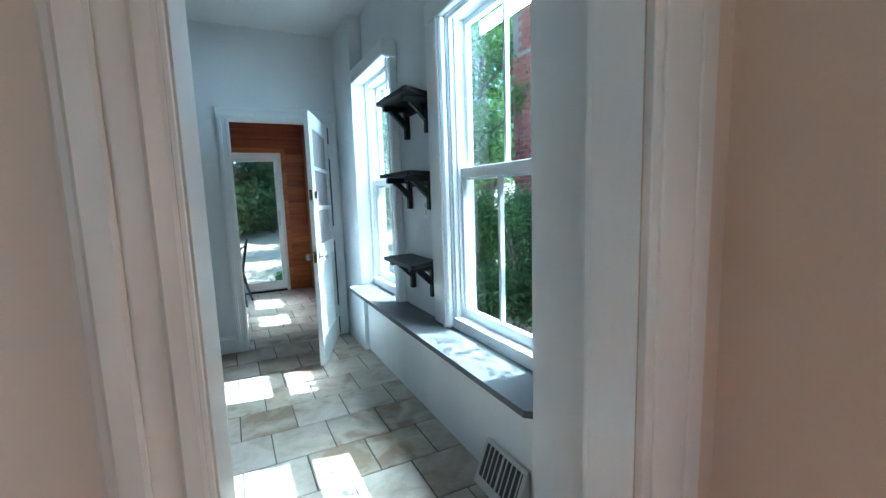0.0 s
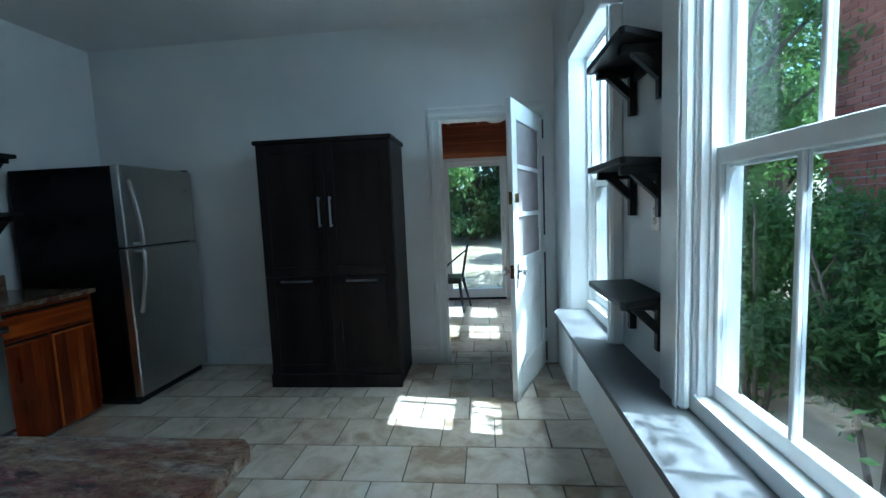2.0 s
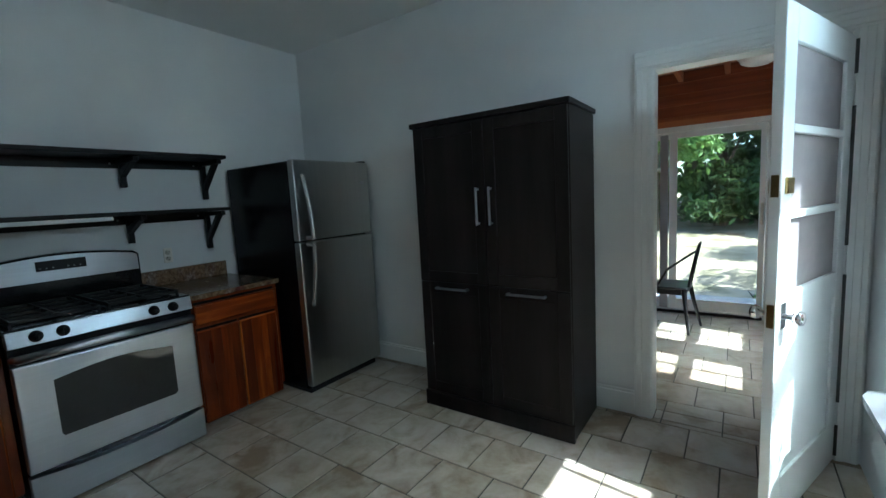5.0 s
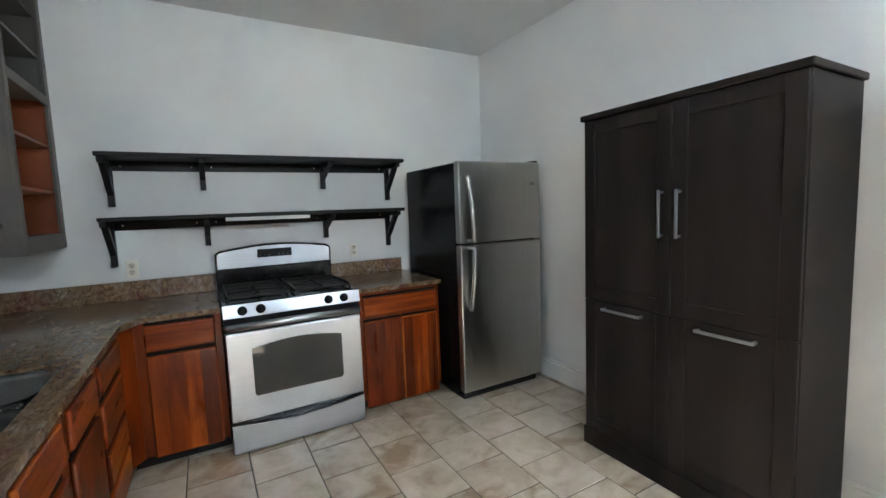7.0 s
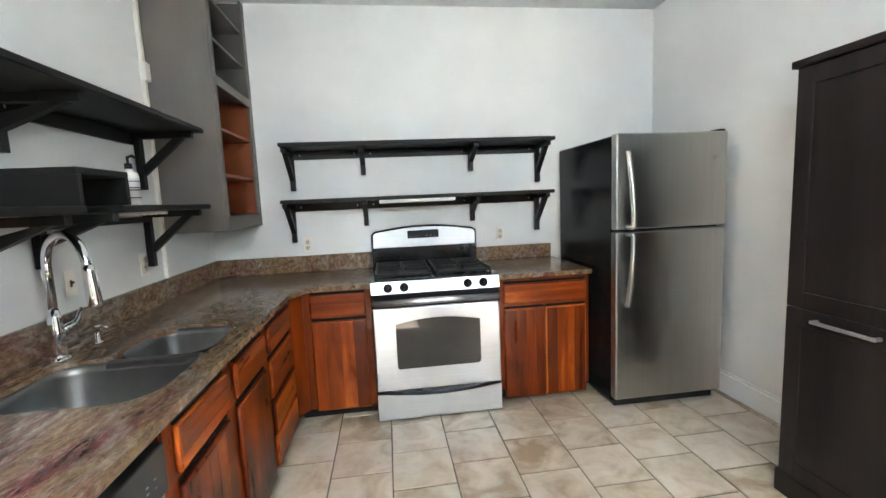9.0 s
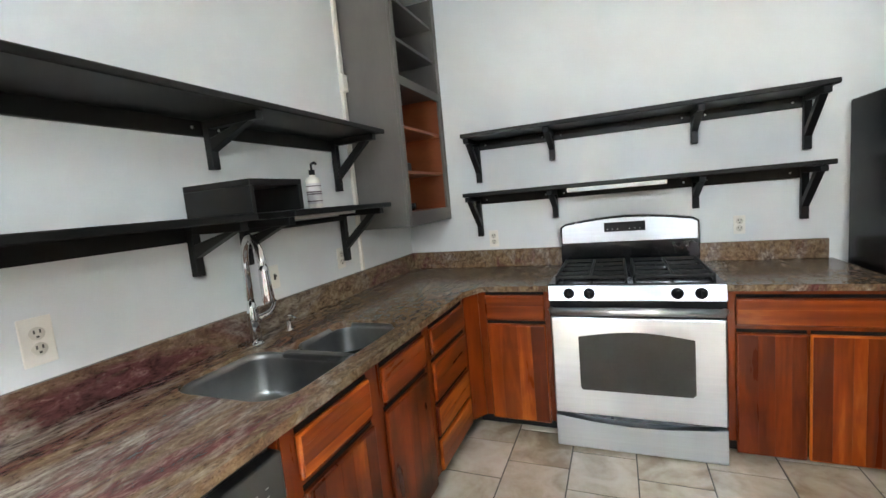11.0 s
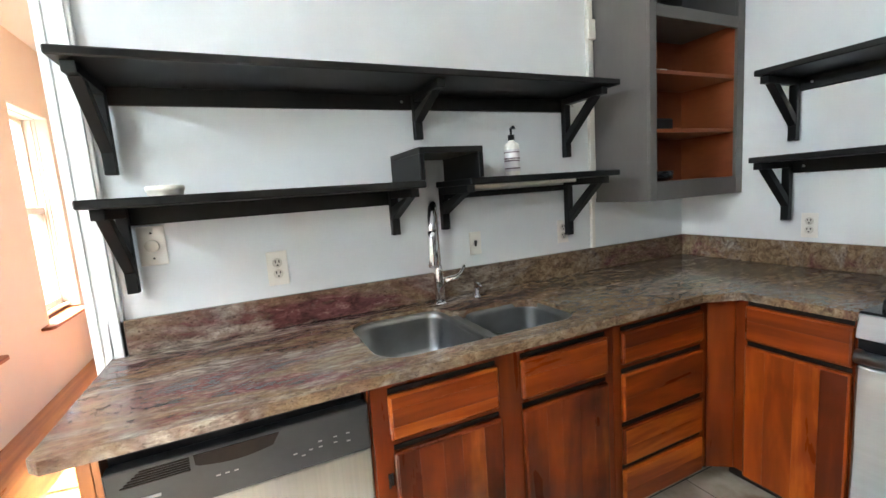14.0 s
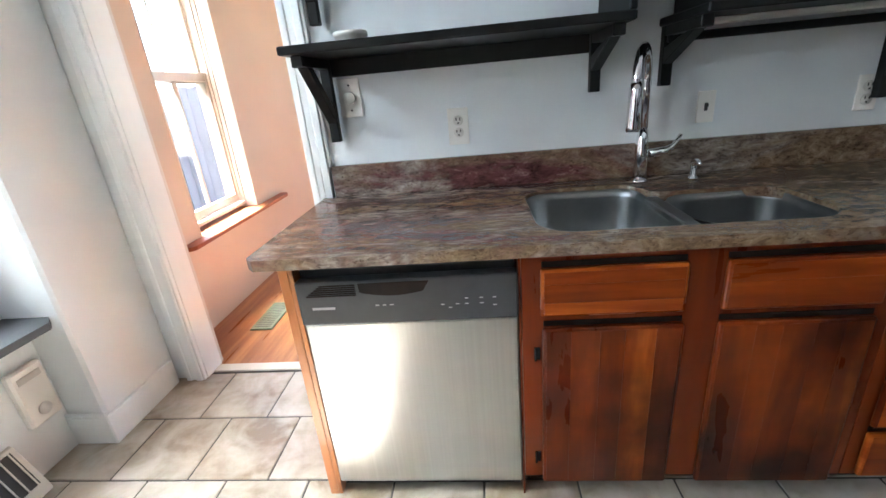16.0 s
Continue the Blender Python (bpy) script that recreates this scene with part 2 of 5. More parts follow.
# cherry lightened to orange: the sunlight on the end panel is in the colour
SUNLITCHERRY = material("sunlit_cherry_board", [(0.36, 0.12, 0.03), (0.50, 0.20, 0.06)], 3, (5, 5, 0.35), rough=0.3, bump=0.05, coat=0.5)
OAKFLOOR = material("orange_oak_plank", [(0.30, 0.10, 0.028), (0.46, 0.19, 0.06), (0.55, 0.26, 0.09)], 3, (6, 0.4, 1), rough=0.3, bump=0.06, piece=0.3)
PLASTIC = material("white_plastic", [(0.80, 0.77, 0.71), (0.85, 0.82, 0.76)], 8, rough=0.35, bump=0.03)
# near-black that paints in the shade of gaps and recesses, and their grime
SHADEGRIME = material("painted_shade_and_grime", [(0.006, 0.004, 0.003), (0.016, 0.009, 0.006)], 14, rough=0.7, bump=0.1, gloss=0.2)
SLOT = material("dark_slot", [(0.05, 0.045, 0.04), (0.08, 0.075, 0.07)], 8, rough=0.7, bump=0.0)
LIGHTBAR = material("translucent_lamp_cover", [(0.60, 0.61, 0.62), (0.68, 0.69, 0.70)], 6, rough=0.3, bump=0.0)
GLASS = glass_material("window_glass")
FROST = material("frosted_pane", [(0.27, 0.245, 0.25), (0.34, 0.31, 0.315)], 12, rough=0.45, bump=0.1, fine=160)
LAMPGLASS = material("white_lamp_glass", [(0.78, 0.78, 0.76), (0.84, 0.84, 0.82)], 4, rough=0.35, bump=0.0)
BULB = glow_material("lit_bulb", (1.0, 0.9, 0.75), 5.0)
GRASS = material("dry_lawn", [(0.25, 0.205, 0.12), (0.40, 0.33, 0.22), (0.17, 0.15, 0.075)], 1.2, rough=0.9, bump=0.6, fine=40)
SOIL = material("bare_soil", [(0.10, 0.075, 0.055), (0.19, 0.15, 0.11)], 5, rough=0.95, bump=0.6)
def leaf_material(name, colours):
    """Leaves that let part of the light through."""
    m = material(name, colours, 1.6, rough=0.5, bump=0.0)
    n, l = m.node_tree.nodes, m.node_tree.links
    thin, both = n.new("ShaderNodeBsdfTranslucent"), n.new("ShaderNodeMixShader")
    b = n["Principled BSDF"]
    l.new(b.inputs["Base Color"].links[0].from_socket, thin.inputs["Color"])
    both.inputs[0].default_value = 0.45
    l.new(b.outputs[0], both.inputs[1])
    l.new(thin.outputs[0], both.inputs[2])
    l.new(both.outputs[0], n["Material Output"].inputs["Surface"])
    return m


LEAF = leaf_material("green_leaf", [(0.07, 0.14, 0.03), (0.14, 0.25, 0.06), (0.24, 0.36, 0.11)])
DARKLEAF = leaf_material("dark_green_leaf", [(0.025, 0.055, 0.015), (0.06, 0.11, 0.03), (0.10, 0.17, 0.045)])
BARK = material("grey_bark", [(0.07, 0.055, 0.042), (0.15, 0.12, 0.095)], 9, (1, 1, 0.2), rough=0.9, bump=0.6)
BRICK = material("red_brick", [(0.22, 0.075, 0.05), (0.34, 0.13, 0.09)], 6, rough=0.85, bump=0.3, piece=0.5)
MORTAR = material("pale_mortar", [(0.30, 0.27, 0.24), (0.38, 0.35, 0.31)], 12, rough=0.95, bump=0.3)
CONCRETE = material("pale_concrete", [(0.30, 0.29, 0.27), (0.40, 0.385, 0.36)], 3, rough=0.85, bump=0.3, fine=80)
# base colour set dark to keep the fence from rendering too bright
FENCEPAINT = material("dark_grey_fence", [(0.07, 0.072, 0.09), (0.15, 0.15, 0.18)], 4, (1, 1, 0.2), rough=0.8, bump=0.2)
SIDING = material("grey_siding", [(0.30, 0.31, 0.34), (0.38, 0.39, 0.42)], 3, rough=0.7, bump=0.1)
DARKMETAL = material("gunmetal_chair_paint", [(0.018, 0.018, 0.02), (0.035, 0.035, 0.038)], 8, rough=0.3, metal=0.6, bump=0.05)
WHITELABEL = material("printed_label", [(0.62, 0.60, 0.60), (0.70, 0.68, 0.68)], 20, rough=0.5, bump=0.0)
INK = material("label_ink", [(0.12, 0.08, 0.10), (0.16, 0.12, 0.13)], 20, rough=0.6, bump=0.0)
LIGHTINK = material("pale_panel_print", [(0.26, 0.265, 0.275), (0.32, 0.325, 0.335)], 20, rough=0.6, bump=0.0)
GREENVENT = material("green_grey_vent_metal", [(0.09, 0.11, 0.07), (0.14, 0.16, 0.11)], 10, rough=0.45, bump=0.05)
CREAM = material("cream_vent_paint", [(0.60, 0.57, 0.50), (0.70, 0.67, 0.60)], 10, rough=0.45, bump=0.05)


# ---- building helpers ----
ORIGIN = {}


def thing(name, base, label, category, group="", kind=""):
    ob = new(name)
    ob.location = base
    ob.empty_display_size = 0.1
    ORIGIN[ob.name] = Vector(base)
    return tagged(ob, label, category, group, kind)


def part(name, bm, mat, parent=None, label="", smooth=False):
    """Links a bmesh, built in world metres, as one mesh object under a thing or a part."""
    base = ORIGIN[parent.name] if parent else Vector((0, 0, 0))
    bmesh.ops.recalc_face_normals(bm, faces=bm.faces)
    if base.length:
        bmesh.ops.translate(bm, verts=bm.verts, vec=-base)
    me = bpy.data.meshes.new(name)
    bm.to_mesh(me)
    bm.free()
    if smooth:
        for p in me.polygons:
            p.use_smooth = True
    me.materials.append(mat)
    ob = new(name, me)
    ob.parent = parent
    ORIGIN[ob.name] = base
    if label:
        ob["label"] = label
    return ob


def structure(name, bm, mat, label, category, smooth=False):
    return tagged(part(name, bm, mat, None, "", smooth), label, category, "", "structure")


def box(x0, x1, y0, y1, z0, z1, bevel=0.0, bm=None, seg=1):
    bm = bm or bmesh.new()
    made = bmesh.ops.create_cube(bm, size=1.0)["verts"]
    lo, hi = Vector((min(x0, x1), min(y0, y1), min(z0, z1))), Vector((max(x0, x1), max(y0, y1), max(z0, z1)))
    for v in made:
        v.co = Vector([lo[k] + (v.co[k] + 0.5) * (hi[k] - lo[k]) for k in range(3)])
    if bevel:
        edges = list({e for v in made for e in v.link_edges})
        bmesh.ops.bevel(bm, geom=edges, offset=min(bevel, 0.45 * min(hi - lo)), segments=seg, affect="EDGES", profile=0.5)
    return bm


def prism(points, axis, a, b, bm=None, bevel=0.0):
    """A flat outline of 2D points, drawn out along an axis from a to b. x: (y, z), y: (x, z), z: (x, y)."""
    bm = bm or bmesh.new()

    def at(p, d):
        return {"x": (d, p[0], p[1]), "y": (p[0], d, p[1]), "z": (p[0], p[1], d)}[axis]

    lo, hi = [bm.verts.new(at(p, a)) for p in points], [bm.verts.new(at(p, b)) for p in points]
    bm.faces.new(lo)
    bm.faces.new(hi[::-1])
    n = len(points)
    for k in range(n):
        bm.faces.new((lo[k], hi[k], hi[(k + 1) % n], lo[(k + 1) % n]))
    if bevel:
        edges = list({e for v in lo + hi for e in v.link_edges})
        bmesh.ops.bevel(bm, geom=edges, offset=bevel, segments=1, affect="EDGES", profile=0.5)
    return bm


def tube(points, radius, bm=None, sides=10, ends=True):
    """A round bar along a line of points; radius: one, or one for each point."""
    bm = bm or bmesh.new()
    pts = [Vector(p) for p in points]
    radii = radius if isinstance(radius, (list, tuple)) else [radius] * len(pts)
    rings, side = [], None
    for k, p in enumerate(pts):
        way = (pts[min(k + 1, len(pts) - 1)] - pts[max(k - 1, 0)]).normalized()
        if side is None:
            side = way.orthogonal().normalized()
        side = (side - way * side.dot(way)).normalized()
        up = way.cross(side)
        rings.append([bm.verts.new(p + radii[k] * (math.cos(a) * side + math.sin(a) * up)) for a in [2 * math.pi * q / sides for q in range(sides)]])
    for r0, r1 in zip(rings, rings[1:]):
        for q in range(sides):
            bm.faces.new((r0[q], r0[(q + 1) % sides], r1[(q + 1) % sides], r1[q]))
    if ends:
        bm.faces.new(rings[0][::-1])
        bm.faces.new(rings[-1])
    return bm


def lathe(profile, centre, bm=None, sides=20, axis="z"):
    """A turned shape: (radius, height) pairs round an axis through centre."""
    bm = bm or bmesh.new()
    rings = []
    for r, h in profile:
        ring = []
        for q in range(sides):
            a = 2 * math.pi * q / sides
            u, v = r * math.cos(a), r * math.sin(a)
            off = {"z": (u, v, h), "x": (h, u, v), "y": (u, h, v)}[axis]
            ring.append(bm.verts.new(Vector(centre) + Vector(off)))
        rings.append(ring)
    for r0, r1 in zip(rings, rings[1:]):
        for q in range(sides):
            bm.faces.new((r0[q], r0[(q + 1) % sides], r1[(q + 1) % sides], r1[q]))
    bm.faces.new(rings[0][::-1])
    bm.faces.new(rings[-1])
    return bm


# ---- plan ----
WEST, NORTH, SOUTH, CEILING = -2.596, 4.50, 0.99, 2.84
EAST, PIER_X, PIER_Y = 1.54, 1.30, 1.40
BENCH_Z, BENCH_X, BENCH_FACE = 0.60, 1.303, 1.47
GLASS_X = 1.62
DOOR_L, DOOR_R, DOOR_T = 0.50, 1.32, 2.067       # the north doorway
ENTRY_L, ENTRY_R, ENTRY_S, ENTRY_T = 0.41, 1.15, 0.70, 2.20   # the south doorway
ENTRY_N = 0.865   # the wall on its window side, made shallower to fit the camera's view
SUN_N, SUN_W, SUN_E, SUN_C = 7.06, -0.9, 1.50, 2.45   # the sunroom
WINDOWS = {"window_1": (1.67, 2.35), "window_2": (3.20, 3.87)}
SILL_Z, RAIL_Z, HEAD_Z = 0.72, 1.49, 2.24

# ---- walls, floors, ceilings ----
structure("wall_west", box(WEST - 0.15, WEST, SOUTH - 0.24, NORTH + 0.14, -0.1, CEILING + 0.1), WALL, "white painted plaster wall behind the stove", "wall")
bm = box(WEST, DOOR_L, NORTH, NORTH + 0.12, -0.1, CEILING + 0.1)
box(DOOR_R, 1.80, NORTH, NORTH + 0.12, -0.1, CEILING + 0.1, 0, bm)
box(DOOR_L, DOOR_R, NORTH, NORTH + 0.12, DOOR_T, CEILING + 0.1, 0, bm)
structure("wall_north", bm, WALL, "white painted plaster wall with a doorway to the sunroom", "wall")
bm = box(WEST, ENTRY_L, ENTRY_S + 0.02, SOUTH, -0.1, CEILING + 0.1)
box(ENTRY_R, 1.80, ENTRY_N + 0.02, SOUTH, -0.1, CEILING + 0.1, 0, bm)
box(ENTRY_L, ENTRY_R, ENTRY_S + 0.02, SOUTH, ENTRY_T, CEILING + 0.1, 0, bm)
structure("wall_south", bm, WALL, "white painted plaster wall behind the sink", "wall")
# east wall with its two window openings and the corner pier
bm = bmesh.new()
edges = [PIER_Y] + [e for a, b in WINDOWS.values() for e in (a - 0.05, b + 0.05)] + [NORTH]
for k in range(5):
    if k % 2 == 0:
        box(EAST, EAST + 0.14, edges[k], edges[k + 1], -0.1, CEILING + 0.1, 0, bm)
    else:
        box(EAST, EAST + 0.14, edges[k], edges[k + 1], -0.1, SILL_Z - 0.06, 0, bm)
        box(EAST, EAST + 0.14, edges[k], edges[k + 1], HEAD_Z + 0.05, CEILING + 0.1, 0, bm)
structure("wall_east", bm, WALL, "white painted plaster wall with two tall windows", "wall")
structure("wall_pier", box(PIER_X, EAST + 0.14, SOUTH, PIER_Y, -0.1, CEILING + 0.1, 0.012), WALL, "white plaster pier beside the kitchen doorway", "wall")
structure("wall_pier_north", box(1.43, EAST, 3.92, NORTH, -0.1, CEILING + 0.1, 0.004), WALL, "white plaster pier between window and sunroom door", "wall")
structure("ceiling", box(WEST - 0.15, EAST + 0.14, SOUTH - 0.24, NORTH + 0.12, CEILING, CEILING + 0.12), CEIL, "white painted plaster ceiling", "ceiling")
structure("floor_slab", box(WEST - 0.1, EAST + 0.2, 0.93, SUN_N, -0.12, -0.004), GROUT, "grey grout bed under the floor tiles", "floor")
# ---- sunroom ----
bm = box(SUN_W - 0.12, -0.55, SUN_N, SUN_N + 0.14, -0.1, SUN_C + 0.3)
box(1.18, SUN_E + 0.15, SUN_N, SUN_N + 0.14, -0.1, SUN_C + 0.3, 0, bm)
box(-0.55, 1.18, SUN_N, SUN_N + 0.14, 2.04, SUN_C + 0.3, 0, bm)
structure("sunroom_wall_north", bm, ORANGEWOOD, "orange pine boarded wall round the sliding door", "wall")
bm = bmesh.new()
for y0, y1, z0, z1 in [(4.62, 5.02, -0.1, 2.7), (5.55, 5.85, -0.1, 2.7), (6.45, 7.16, -0.1, 2.7), (5.02, 5.55, -0.1, 0.80), (5.02, 5.55, 2.20, 2.7), (5.85, 6.45, -0.1, 0.80), (5.85, 6.45, 2.20, 2.7)]:
    box(SUN_E, SUN_E + 0.15, y0, y1, z0, z1, 0, bm)
structure("sunroom_wall_east", bm, ORANGEWOOD, "orange pine boarded wall with two windows", "wall")
structure("sunroom_wall_west", box(SUN_W - 0.12, SUN_W, 4.62, SUN_N, -0.1, 2.7), ORANGEWOOD, "orange pine boarded wall", "wall")
structure("sunroom_ceiling", box(SUN_W - 0.12, SUN_E + 0.15, 4.62, SUN_N + 0.14, SUN_C + 0.14, SUN_C + 0.3), ORANGEWOOD, "orange pine boarded ceiling", "ceiling")

# ---- near room ----
bm = box(-2.0, ENTRY_L, ENTRY_S, ENTRY_S + 0.02, -0.1, 2.9)
box(ENTRY_R, 1.8, ENTRY_N, ENTRY_N + 0.02, -0.1, 2.9, 0, bm)
box(ENTRY_L, ENTRY_R, ENTRY_S, ENTRY_S + 0.02, ENTRY_T, 2.9, 0, bm)
structure("near_wall_north", bm, PEACH, "peach painted plaster wall round the doorway", "wall")
bm = bmesh.new()
for y0, y1 in ((-3.0, -2.35), (-1.60, -0.375), (0.36, ENTRY_N)):
    box(1.42, 1.66, y0, y1, -0.1, 2.9, 0, bm)
for y0, y1 in ((-2.35, -1.60), (-0.375, 0.36)):
    box(1.42, 1.66, y0, y1, -0.1, 0.52, 0, bm)
    box(1.42, 1.66, y0, y1, 2.302, 2.9, 0, bm)
structure("near_wall_east", bm, PEACH, "peach painted plaster wall with two tall windows", "wall")
# opening added out of view, only to hold the near room's fill lamp
bm = box(-2.0, -1.72, -3.12, -3.0, -0.1, 2.9)
box(-0.48, 1.66, -3.12, -3.0, -0.1, 2.9, 0, bm)
box(-1.72, -0.48, -3.12, -3.0, -0.1, 0.68, 0, bm)
box(-1.72, -0.48, -3.12, -3.0, 2.32, 2.9, 0, bm)
structure("near_wall_south", bm, PEACH, "peach painted plaster wall", "wall")
structure("near_wall_west", box(-2.12, -2.0, -3.12, ENTRY_S + 0.02, -0.1, 2.9), PEACH, "peach painted plaster wall", "wall")
structure("near_ceiling", box(-2.12, 1.66, -3.12, ENTRY_N + 0.02, 2.9, 3.02), CEIL, "white painted plaster ceiling", "ceiling")
structure("near_floor", box(-2.12, 1.57, -3.12, 0.88, -0.12, -0.006), OAKFLOOR, "orange oak board floor", "floor")

# ---- doorway trim ----
def casing(name, axis, face, way, a0, a1, top, width, mat, label, head_extra=0.0, depth=0.022, set_in=0.0, wide=1.0, second=None):
    """Three moulded boards round an opening in a wall face. axis: the axis along the wall."""
    made = tagged(thing(name, (0, 0, 0), label, "door trim"), kind="structure")
    for k, (p0, p1, z0, z1) in enumerate([(a0 - width, a0, 0, top), (a1, a1 + width * wide, 0, top), (a0 - width - head_extra, a1 + width + head_extra, top, top + width)]):
        bm = bmesh.new()
        for q0, q1, d in ((0.0, 1.0, depth), (0.12, 0.42, depth + 0.008), (0.7, 0.95, depth + 0.005)):
            if k < 2:
                u0, u1, w0, w1 = p0 + (p1 - p0) * q0, p0 + (p1 - p0) * q1, z0, z1
            else:
                u0, u1, w0, w1 = p0, p1, z0 + (z1 - z0) * q0, z0 + (z1 - z0) * q1
            if axis == "x":
                box(u0, u1, face + (set_in if k == 1 else 0), face + (set_in if k == 1 else 0) + way * d, w0, w1, 0.003, bm)
            else:
                box(face, face + way * d, u0, u1, w0, w1, 0.003, bm)
        part("casing_board", bm, second if second and k == 1 else mat, made)
    return made


cn = casing("door_casing_north", "x", NORTH, -1, DOOR_L, DOOR_R, DOOR_T, 0.10, TRIM, "white painted casing round the sunroom doorway")
# dark strips added on the casing to paint the shaded gap between the hinges
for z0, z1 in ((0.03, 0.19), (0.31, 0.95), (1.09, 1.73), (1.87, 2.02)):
    part("hinge_gap_shade", box(DOOR_R + 0.001, DOOR_R + 0.017, NORTH - 0.034, NORTH - 0.030, z0, z1), GREYPL, cn, "dark grey strip standing in for the hinge gap's shade")
casing("door_casing_entry", "x", SOUTH, 1, ENTRY_L, ENTRY_R, ENTRY_T, 0.10, TRIM, "white painted casing round the kitchen doorway")
casing("door_casing_near", "x", ENTRY_S, -1, ENTRY_L, ENTRY_R, ENTRY_T, 0.072, PEACH_TRIM, "pale pink moulded casing round the doorway", set_in=ENTRY_N - ENTRY_S, wide=2.6, second=GREYTRIM)
structure("door_jamb_near", box(ENTRY_L - 0.02, ENTRY_L + 0.002, ENTRY_S + 0.001, SOUTH - 0.001, 0, ENTRY_T), PEACH_TRIM, "pale pink painted jamb of the kitchen doorway", "door jamb")
bm = box(ENTRY_R - 0.002, ENTRY_R + 0.02, ENTRY_N + 0.001, SOUTH - 0.001, 0, ENTRY_T)
box(ENTRY_L, ENTRY_R, ENTRY_S + 0.001, SOUTH - 0.001, ENTRY_T - 0.002, ENTRY_T + 0.02, 0, bm)
structure("door_jamb_entry", bm, TRIM, "white painted jamb of the kitchen doorway", "door jamb")
bm = box(DOOR_L - 0.02, DOOR_L + 0.002, NORTH - 0.001, NORTH + 0.13, 0, DOOR_T)
box(DOOR_R - 0.002, DOOR_R + 0.02, NORTH - 0.001, NORTH + 0.13, 0, DOOR_T, 0, bm)
box(DOOR_L, DOOR_R, NORTH - 0.001, NORTH + 0.13, DOOR_T - 0.004, DOOR_T + 0.02, 0, bm)
structure("door_jamb_north", bm, TRIM, "white painted jamb of the sunroom doorway", "door jamb")


def skirting(name, segments, mat=TRIM):
    bm = bmesh.new()
    for x0, x1, y0, y1 in segments:
        box(x0, x1, y0, y1, 0, 0.135, 0.003, bm)
        if abs(x1 - x0) > abs(y1 - y0):
            box(x0, x1, y0 + (0.006 if mat is TRIM else 0), y1, 0.135, 0.155, 0.004, bm)
    return structure(name, bm, mat, "tall white painted skirting board", "baseboard")


skirting("baseboard", [(WEST + 0.001, DOOR_L - 0.101, NORTH - 0.018, NORTH - 0.001), (PIER_X - 0.018, PIER_X - 0.001, SOUTH + 0.03, PIER_Y + 0.016), (PIER_X - 0.016, BENCH_FACE, PIER_Y + 0.001, PIER_Y + 0.018)])

# ---- window bench ----
bench = thing("window_bench", (1.45, 2.7, 0), "white boxed window bench with a dark grey painted seat board", "bench", kind="structure")
part("front_panel", box(BENCH_FACE, EAST, PIER_Y, 3.92, 0, BENCH_Z - 0.03), TRIM, bench)
seat = prism([(EAST + 0.03, PIER_Y + 0.002), (BENCH_X + 0.045, PIER_Y + 0.002), (BENCH_X, PIER_Y + 0.045), (BENCH_X, 3.86), (BENCH_X + 0.03, 3.925), (1.429, 3.94), (1.429, 3.918), (EAST + 0.03, 3.918)], "z", BENCH_Z - 0.028, BENCH_Z)
part("seat_board", seat, BENCHTOP, bench, "dark grey painted seat board")


# ---- windows ----
def sash_window(name, y0, y1, x, z0, zr, z1, mat, label, wall_in, cased=True, seen_from=-1):
    """A double-hung window in an east wall: jambs, two sashes of two panes each, sill. y0..y1: the glass."""
    w = tagged(thing(name, (x, (y0 + y1) / 2, z0), label, "window"), kind="structure")
    j = 0.05
    bm = box(x - 0.07, x + 0.062, y0 - j, y0 - j + 0.018, z0 - 0.06, z1 + 0.05)
    box(x - 0.07, x + 0.062, y1 + j - 0.018, y1 + j, z0 - 0.06, z1 + 0.05, 0, bm)
    box(x - 0.07, x + 0.062, y0 - j + 0.018, y1 + j - 0.018, z1 + 0.032, z1 + 0.05, 0, bm)
    for s in (y0 - j + 0.018, y1 + j - 0.030):
        box(x - 0.045, x - 0.030, s, s + 0.012, z0 - 0.05, z1 + 0.03, 0, bm)
    part("window_frame", bm, mat, w)
    bm = box(x - 0.072, x + 0.09, y0 - j + 0.001, y1 + j - 0.001, z0 - 0.085, z0 - 0.058, 0.004)
    part("window_sill", bm, mat, w)
    ym = (y0 + y1) / 2
    for nm, xs, za, zb, lo, hi in (("lower_sash", x - 0.012, z0, zr - 0.045, 0.055, 0.055), ("upper_sash", x + 0.03, zr + 0.010, z1, 0.065, 0.03)):
        bm = box(xs - 0.017, xs + 0.017, y0 - 0.031, y0, za - lo, zb + hi, 0.003)
        box(xs - 0.017, xs + 0.017, y1, y1 + 0.031, za - lo, zb + hi, 0.003, bm)
        box(xs - 0.017, xs + 0.017, y0, y1, za - lo, za, 0.003, bm)
        box(xs - 0.017, xs + 0.017, y0, y1, zb, zb + hi, 0.003, bm)
        box(xs - 0.014, xs + 0.014, ym - 0.010, ym + 0.010, za, zb, 0.003, bm)
        sash = part(nm, bm, mat, w)
        for a, b in ((y0, ym - 0.010), (ym + 0.010, y1)):
            pane = part("pane", box(xs - 0.002, xs + 0.002, a, b, za, zb), GLASS, sash, "clear glass pane")
            pane.visible_shadow = False
    return w


